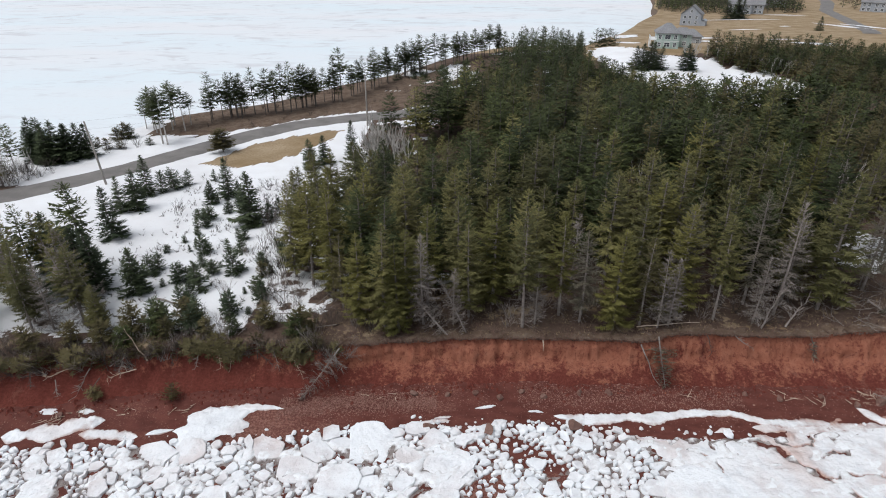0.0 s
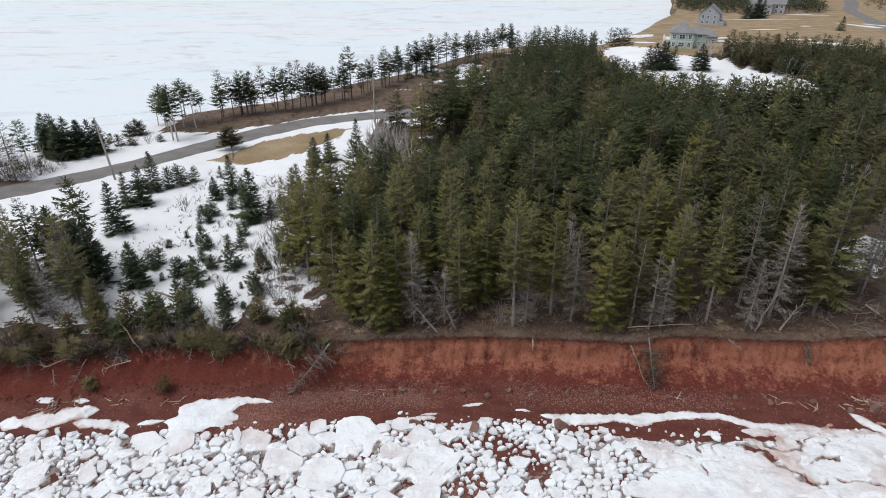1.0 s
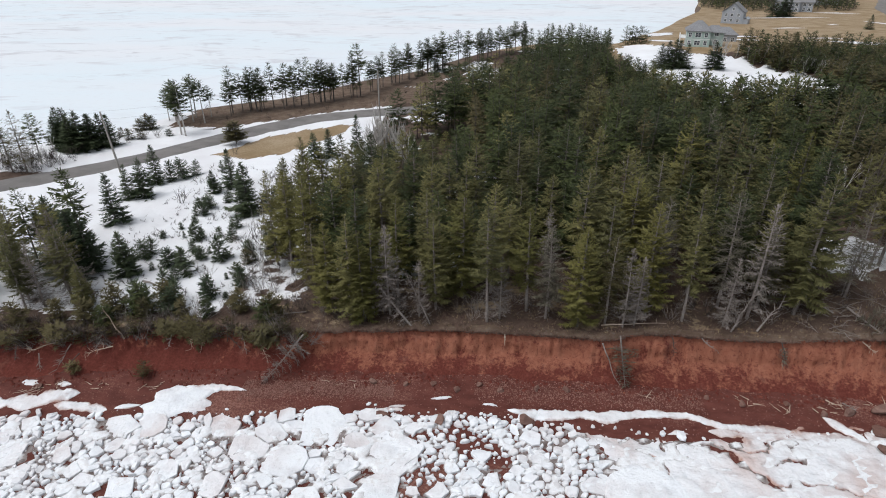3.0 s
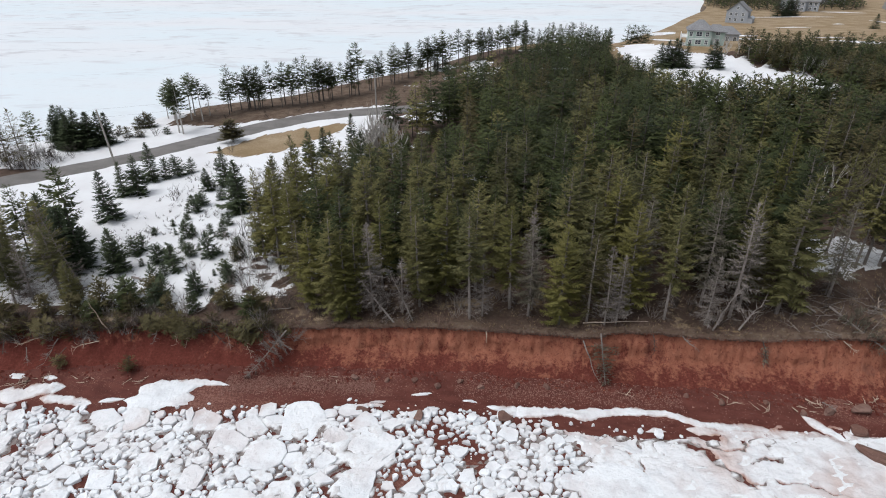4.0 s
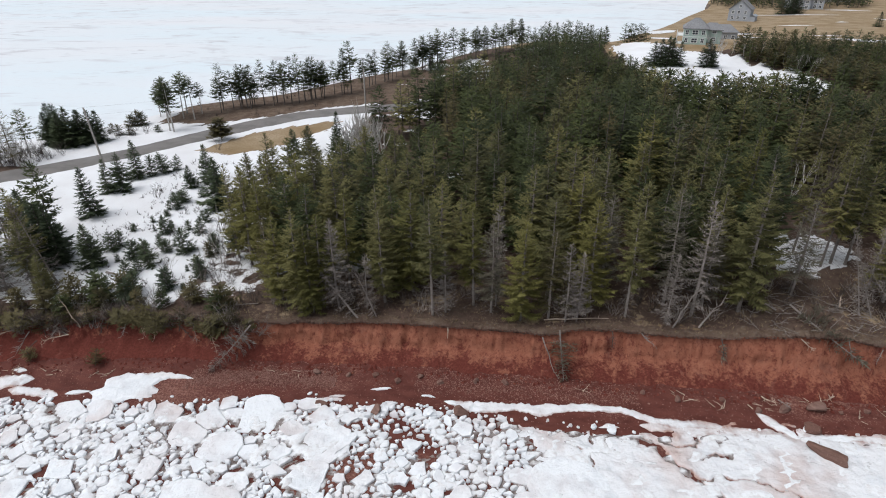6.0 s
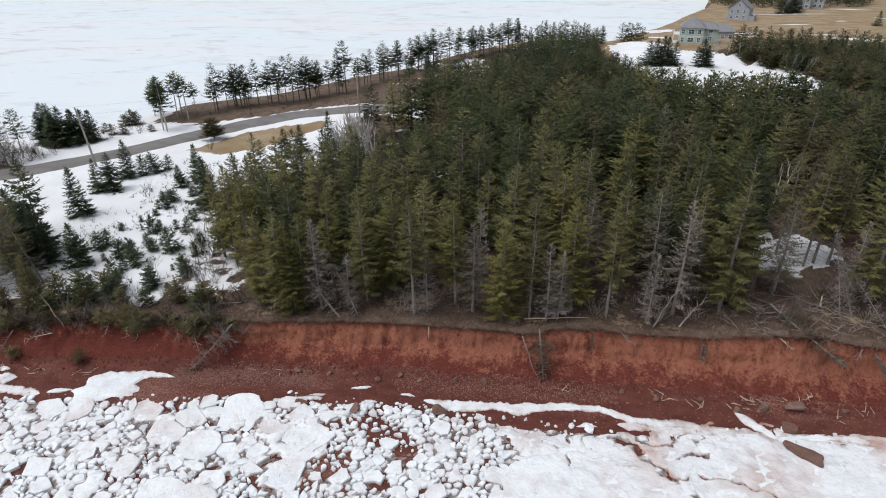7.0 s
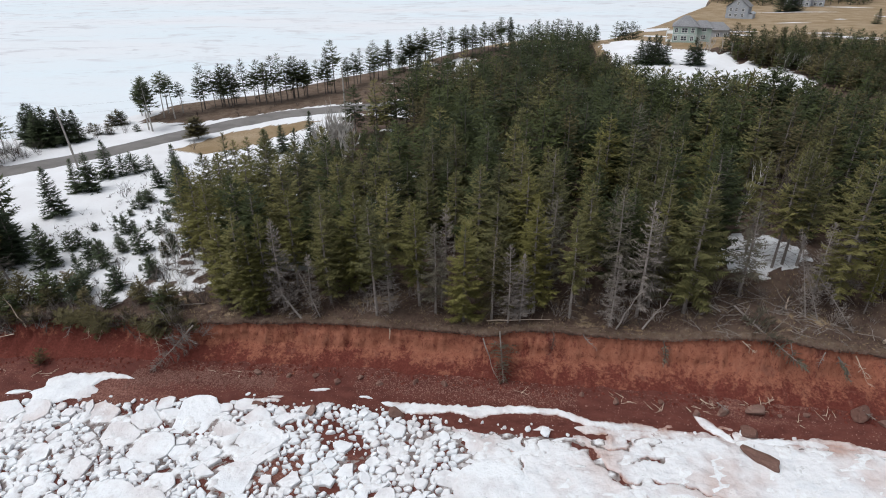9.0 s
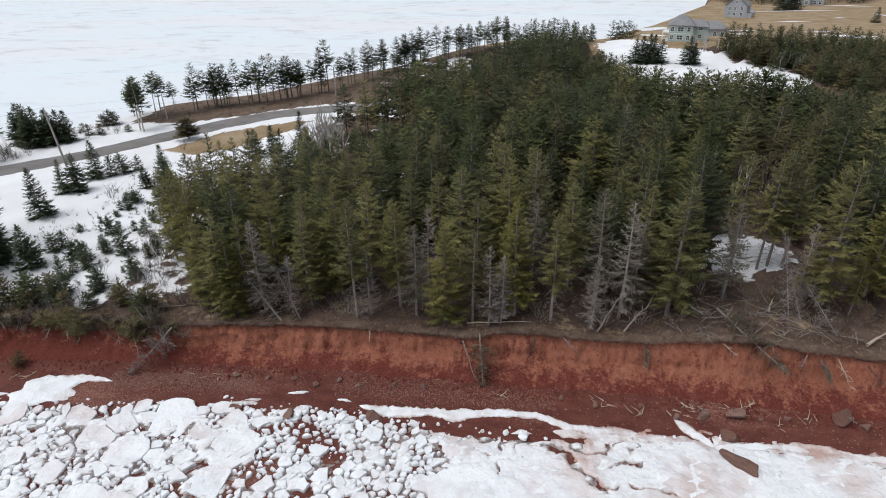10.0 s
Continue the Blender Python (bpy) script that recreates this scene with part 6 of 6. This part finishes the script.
# ---- broken shore ice ----
def voronoi_cells(points, sizes):
    """Cells of a power diagram, by cutting a square round each point."""
    P = np.array(points)
    W = np.array(sizes) ** 2 * 0.45
    cells = []
    for i in range(len(P)):
        d = P - P[i]
        near = np.argsort((d ** 2).sum(1))[1:26]
        s = 4.5
        poly = [(-s, -s), (s, -s), (s, s), (-s, s)]
        for j in near:
            nx, ny = d[j]
            c = (nx * nx + ny * ny + W[i] - W[j]) / 2
            out = []
            for a, b in zip(poly, poly[1:] + poly[:1]):
                fa, fb = a[0] * nx + a[1] * ny - c, b[0] * nx + b[1] * ny - c
                if fa <= 0:
                    out.append(a)
                if (fa < 0 < fb) or (fb < 0 < fa):
                    t = fa / (fa - fb)
                    out.append((a[0] + (b[0] - a[0]) * t, a[1] + (b[1] - a[1]) * t))
            poly = out
            if len(poly) < 3:
                break
        cells.append(poly)
    return cells


def floe_size(x, y, rng):
    """Typical width of a floe: slabs to the west, small rounded brash in the middle, wide plates to the east."""
    rim = ice_rim(x)
    if x > 13 + 0.6 * (rim - y):
        return rng.choice((1.0, 2.0, 3.0, 4.2))
    if x > 1.5 + 0.25 * (rim - y) + 1.5 * fbm(x * 0.3, y * 0.3, 44.0):
        return rng.choice((0.4, 0.5, 0.6, 0.75, 0.95, 1.4))
    if fbm(x * 0.42, y * 0.6, 45.0) > 0.10:
        return rng.choice((0.28, 0.36, 0.45, 0.6))
    return rng.choice((0.6, 0.9, 1.4, 1.9, 2.6))


ice_rng = random.Random(19)
pts, sizes, grid = [], [], {}
for x, y, r in [(-12.8, 31.9, 2.6), (-5.4, 32.3, 3.8), (-0.6, 32.7, 1.8), (0.0, 30.3, 4.0), (-0.4, 27.3, 3.2), (-18.6, 31.6, 2.2), (-21.2, 31.4, 2.4), (-9.2, 31.6, 2.2), (-10.4, 30.2, 2.4), (-7.4, 29.2, 2.8)]:
    grid.setdefault((int(x // 3), int(y // 3)), []).append(len(pts))
    pts.append((x, y))
    sizes.append(r)
for _ in range(70000):
    x, y = ice_rng.uniform(-40, 54), ice_rng.uniform(20.5, 36)
    rim = ice_rim(x) - 0.5 + 0.7 * fbm(x * 0.4, 0.0, 40.0)
    if y > rim:
        continue
    r = floe_size(x, y, ice_rng)
    i, j = int(x // 3), int(y // 3)
    if all(math.hypot(x - pts[q][0], 1.3 * (y - pts[q][1])) > 0.5 * (r + sizes[q]) for a in (-1, 0, 1) for b in (-1, 0, 1) for q in grid.get((i + a, j + b), ())):
        grid.setdefault((i, j), []).append(len(pts))
        pts.append((x, y))
        sizes.append(r)
ghosts = []
for i in range(420):
    x = -46 + 108 * i / 420
    for k in range(4):
        ghosts.append((x + ice_rng.uniform(-0.15, 0.15), ice_rim(x) + 0.1 + 0.5 * k + 0.7 * fbm(x * 0.4, 0.0, 40.0) + ice_rng.uniform(-0.25, 0.25)))
cells = voronoi_cells([(x, 1.3 * y) for x, y in pts + ghosts], sizes + [0.5] * len(ghosts))
cells = [[(a, b / 1.3) for a, b in c] for c in cells]


def floe_geometry(poly, gap, thick, rng):
    """One floe: a broken, chipped outline with a worn upper edge."""
    n = len(poly)
    cx, cy = sum(p[0] for p in poly) / n, sum(p[1] for p in poly) / n
    ring, off = [], rng.uniform(0, 90)
    small = max(math.hypot(*p) for p in poly) < 0.62
    c0 = rng.choice((0.14, 0.20, 0.27)) if small else rng.choice((0.02, 0.04, 0.10))
    inset = 0.22 if small else 0.06
    for (ax, ay), (bx, by) in zip(poly, poly[1:] + poly[:1]):
        l = math.hypot(bx - ax, by - ay)
        steps = max(int(l / 0.4), 1)
        for i in range(steps + 1):
            t = c0 + (1 - 2 * c0) * i / steps
            ring.append((ax + (bx - ax) * t, ay + (by - ay) * t))
    out = []
    for x, y in ring:
        dx, dy = cx - x, cy - y
        l = max(math.hypot(dx, dy), 0.01)
        g = max(gap, 0.0) * rng.uniform(0.3, 1.8) + (0.07 * max(0.0, fbm(x * 1.6 + off, y * 1.6, off)) + 0.05 * rng.random()) * min(l, 1.0) + 0.004
        g = min(g, l * 0.5)
        out.append((x + dx / l * g, y + dy / l * g))
    m = len(out)
    v = [(x, y, -0.12) for x, y in out]
    v += [(x, y, thick * (0.6 if small else 1.0) * rng.uniform(0.80, 0.95)) for x, y in out]
    v += [(x + (cx - x) * inset, y + (cy - y) * inset, thick * rng.uniform(0.97, 1.04)) for x, y in out]
    f = []
    for i in range(m):
        j = (i + 1) % m
        f += [(i, j, m + j, m + i), (m + i, m + j, 2 * m + j, 2 * m + i)]
    f.append(tuple(range(2 * m, 3 * m)))
    return v, f


def broken(poly, rng):
    """A cell cut back by a few straight breaks to an angular slab."""
    reach = max(math.hypot(*p) for p in poly)
    turn, n = rng.uniform(0, 6.28), rng.choice((4, 5, 5, 6))
    for i in range(n):
        w = turn + i * 6.283 / n + rng.uniform(-0.35, 0.35)
        nx, ny, c = math.cos(w), math.sin(w), reach * rng.uniform(0.48, 0.86)
        out = []
        for a, b in zip(poly, poly[1:] + poly[:1]):
            fa, fb = a[0] * nx + a[1] * ny - c, b[0] * nx + b[1] * ny - c
            if fa <= 0:
                out.append(a)
            if (fa < 0 < fb) or (fb < 0 < fa):
                t = fa / (fa - fb)
                out.append((a[0] + (b[0] - a[0]) * t, a[1] + (b[1] - a[1]) * t))
        poly = out
    return poly


pack = thing("pack_ice", "broken white ice floes stranded along the shore", "ice", kind="structure")
small_v, small_f = [], []
ranked = sorted(range(len(pts)), key=lambda q: -sizes[q] - (2.0 if -32 < pts[q][0] < 48 and pts[q][1] > 23 else 0))
chosen = set(ranked[:300])
for q, (x, y) in enumerate(pts):
    if len(cells[q]) < 3:
        continue
    east = x > 13 + 0.6 * (ice_rim(x) - y)
    if east and (ice_rng.random() < 0.86 or x > 19):
        continue
    loose = 0.004 if east else max(0.0, 0.07 * fbm(x * 0.5, y * 0.5, 61.0))
    mud = fbm(x * 0.33, y * 0.33, 77.0)
    if 1.6 < x < 9 and mud > 0.05 and sizes[q] < 1.6:
        loose = 0.10
        if ice_rng.random() < 0.20:
            continue
    thick = ice_rng.uniform(0.13, 0.17) if east else ice_rng.uniform(0.14, 0.25)
    v, f = floe_geometry(broken(cells[q], ice_rng) if sizes[q] > 0.85 and not east else cells[q], loose, thick, ice_rng)
    z = beach_z(x, y)
    ax, ay = (0.0, 0.0) if east else (ice_rng.gauss(0, 0.035), ice_rng.gauss(0, 0.035))
    if ice_rim(x) - y < 2.4 and sizes[q] > 1.6:
        ax, ay = 3 * ax, 0.06 + 2 * ay
    if sizes[q] < (0.62 if x < 2 else 0.85) and not east:
        w, k = ice_rng.uniform(-0.9, 0.9), ice_rng.uniform(0.66, 1.04)
        v = [((a * math.cos(w) - b * math.sin(w)) * k, (a * math.sin(w) + b * math.cos(w)) * k, c) for a, b, c in v]
        ax, ay = ice_rng.gauss(0, 0.16), ice_rng.gauss(0, 0.16)
    v = [(a, b, c + a * ax + b * ay + (0.11 * b if c > -0.1 else 0.11 * b)) for a, b, c in v]
    if q in chosen:
        rim = ice_rim(x)
        ob = child("ice_floe", mesh_of("ice_floe", v, f, ICE_DIRTY if rim - y < 1.2 + 1.4 * ice_rng.random() and ice_rng.random() < 0.6 else ICE), pack)
        ob.location = (x, y, z)
    else:
        o = len(small_v)
        small_v += [(a + x, b + y, c + z) for a, b, c in v]
        small_f += [tuple(o + k for k in face_) for face_ in f]
tagged(child("small_floes", mesh_of("small_floes", small_v, small_f, ICE), pack), kind="stuff")


# the unbroken eastern sheet, feathering out on the mud, with long cracks
CRACKS = [[(22.0, 33.3), (23.7, 32.4), (24.4, 32.0), (25.0, 30.9), (26.3, 29.8), (27.4, 28.6), (29.2, 26.8)], [(26.7, 29.3), (28.6, 29.8), (30.0, 29.6), (31.6, 29.4), (34.0, 28.2)], [(25.0, 32.4), (26.1, 32.2), (27.2, 32.3), (27.5, 33.6)],
          [(26.6, 31.1), (28.2, 31.4), (29.1, 31.8)], [(18.0, 31.9), (19.5, 31.0), (21.5, 31.5)], [(19.6, 31.4), (19.8, 29.3)], [(20.0, 33.2), (19.7, 32.1)], [(29.0, 33.8), (29.4, 31.8)]]


def crack_near(x, y):
    """Distance to the nearest crack, the long one counting as nearer."""
    best = 9.0
    qx, qy = x + 0.35 * fbm(x * 0.9, y * 0.9, 70.0, 6), y + 0.35 * fbm(x * 0.9, y * 0.9, 71.0, 6)
    for i, line in enumerate(CRACKS):
        for (ax, ay), (bx, by) in zip(line, line[1:]):
            t = min(max(((qx - ax) * (bx - ax) + (qy - ay) * (by - ay)) / ((bx - ax) ** 2 + (by - ay) ** 2), 0), 1)
            best = min(best, math.hypot(ax + (bx - ax) * t - qx, ay + (by - ay) * t - qy) / (1.4 if i in (0, 7) else 0.55))
    return best


def crack_at(x, y):
    """How deep a crack cuts here, 0 to 1."""
    return max(0.0, 1 - crack_near(x, y) / 0.22)


xs = np.concatenate([np.arange(11, 36, 0.1), np.arange(36, 62, 0.16)])
ys = np.concatenate([np.arange(17, 26, 0.25), np.arange(26, 37, 0.1)])
v = []
for x in xs:
    for y in ys:
        rim = ice_rim(x)
        west = (x - (13.5 + 0.6 * (rim - y)) + 1.6 * fbm(x * 0.5, y * 0.5, 72.0)) * 0.12
        inner = min(max((rim - y) / 5.0, 0.0), 1.0)
        h = 0.17 * min((rim - (0.9 if x < 26 else 0.3) - y) / 1.4, 1.0) + (0.13 - 0.11 * inner) * fbm(x * 0.55, y * 1.1, 73.0, 6)
        h = min(h, west, 0.2) - 0.32 * crack_at(x, y)
        v.append((x, y, beach_z(x, min(y, 36.0)) + max(h, -0.15)))
m = len(ys)
f = [(i * m + j, (i + 1) * m + j, (i + 1) * m + j + 1, i * m + j + 1) for i in range(len(xs) - 1) for j in range(m - 1)
     if max(v[i * m + j][2] - beach_z(*v[i * m + j][:2]), v[(i + 1) * m + j + 1][2] - beach_z(*v[(i + 1) * m + j + 1][:2])) > -0.14]
sheet = mesh_of("ice_sheet", v, f, ICE_SHEET, True)
mud = sheet.color_attributes.new("shore_mud", "FLOAT_COLOR", "POINT")
for i, (x, y, z) in enumerate(v):
    s = 0.85 * max(0.0, 1.0 - (ice_rim(x) - y) / 2.0) + 0.35 * max(0.0, 1 - crack_near(x, y) / 0.6) + 1.1 * max(0.0, 1 - crack_near(x, y) / 0.26)
    mud.data[i].color = (s, s, s, 1.0)
tagged(child("ice_sheet", sheet, pack), "smooth stained sheet of shore ice with long cracks")

# grey slush that fills the cracks, save where the mud shows through; its low spots are coloured dark for dirt and gap
# shade
xs, ys = np.concatenate([np.arange(-44, 18, 0.24), np.arange(18, 60, 0.6)]), np.arange(18, 36, 0.24)
v, f, fills = [], [], []
for x in xs:
    for y in ys:
        rim = ice_rim(x) - 0.9 + 0.7 * fbm(x * 0.4, 0.0, 40.0)
        mud = fbm(x * 0.33, y * 0.33, 77.0)
        bare = 0.35 * max(0.0, mud - 0.02) if 1.2 < x < 10 else 0.12 * max(0.0, mud - 0.35)
        low = max(0.0, (y - rim) * 0.3) + bare
        fill = min(max(0.16 + 1.1 * fbm(x * 0.8, y * 1.1, 88.0, 6) - (0.16 if fbm(x * 0.42, y * 0.6, 45.0) > 0.10 else 0.0), 0.0), 0.46) * (0.0 if y > rim or bare > 0.02 else 1.0)
        fills += (fill, fill, fill, 1.0)
        v.append((x, y, beach_z(x, min(y, 35.0)) + 0.24 * min(fill / 0.40, 1.0) * (0.85 + 0.3 * fbm(x * 1.7, y * 1.7, 89.0)) - low))
m = len(ys)
f = [(i * m + j, (i + 1) * m + j, (i + 1) * m + j + 1, i * m + j + 1) for i in range(len(xs) - 1) for j in range(m - 1)]
slush = mesh_of("slush", v, f, SLUSH, True)
slush.color_attributes.new("fill", "FLOAT_COLOR", "POINT").data.foreach_set("color", fills)
tagged(child("slush", slush, pack), "grey slush frozen between the floes")


def chunk_mesh(seed):
    rng = random.Random(seed)
    bm = bmesh.new()
    bmesh.ops.create_icosphere(bm, subdivisions=1, radius=0.5)
    for v in bm.verts:
        v.co *= rng.uniform(0.75, 1.15)
        v.co.z *= 0.6
    me = bpy.data.meshes.new("ice_chunk")
    bm.to_mesh(me)
    bm.free()
    me.materials.append(ICE)
    return me


CHUNKS = [chunk_mesh(s) for s in range(6)]
for i in range(130):
    x = ice_rng.uniform(-15, 13) if i < 105 else ice_rng.uniform(-34, 48)
    rim = ice_rim(x)
    y = rim - 0.6 + abs(ice_rng.gauss(0, 0.55))
    ob = new("ice_chunk", CHUNKS[i % 6])
    k = ice_rng.choice((0.16, 0.2, 0.28, 0.36, 0.5)) if i % 14 else 0.85
    ob.matrix_basis = pose(x, y, beach_z(x, y) + 0.18 * k, ice_rng.uniform(-15, 15), ice_rng.uniform(-15, 15), ice_rng.uniform(0, 360)) @ Matrix.Diagonal((k * ice_rng.uniform(0.9, 1.5), k, k * ice_rng.uniform(0.8, 1.1), 1))
    tagged(ob, "loose lump of white ice on red mud", "ice chunk", "ice lumps along the rim")
v, f = [], []
for _ in range(1500):
    x, y = ice_rng.uniform(-34, 50), ice_rng.uniform(22, 35)
    if y > ice_rim(x) + 0.3 or (x > 16 and ice_rng.random() < 0.8):
        continue
    z, r, i = beach_z(x, y), ice_rng.uniform(0.05, 0.2), len(v)
    w = ice_rng.uniform(0, 6.28)
    for k in range(6):
        q = r * ice_rng.uniform(0.7, 1.2)
        v.append((x + q * math.cos(w + k * 1.047), y + q * math.sin(w + k * 1.047), z - 0.03))
    for k in range(6):
        a = v[i + k]
        v.append((a[0] + (x - a[0]) * 0.3, a[1] + (y - a[1]) * 0.3, z + r * ice_rng.uniform(0.5, 0.8)))
    f += [(i + k, i + (k + 1) % 6, i + 6 + (k + 1) % 6, i + 6 + k) for k in range(6)] + [tuple(range(i + 6, i + 12))]
tagged(new("brash_ice", mesh_of("brash_ice", v, f, ICE)), "fine crushed ice between the floes", "ice", kind="stuff")
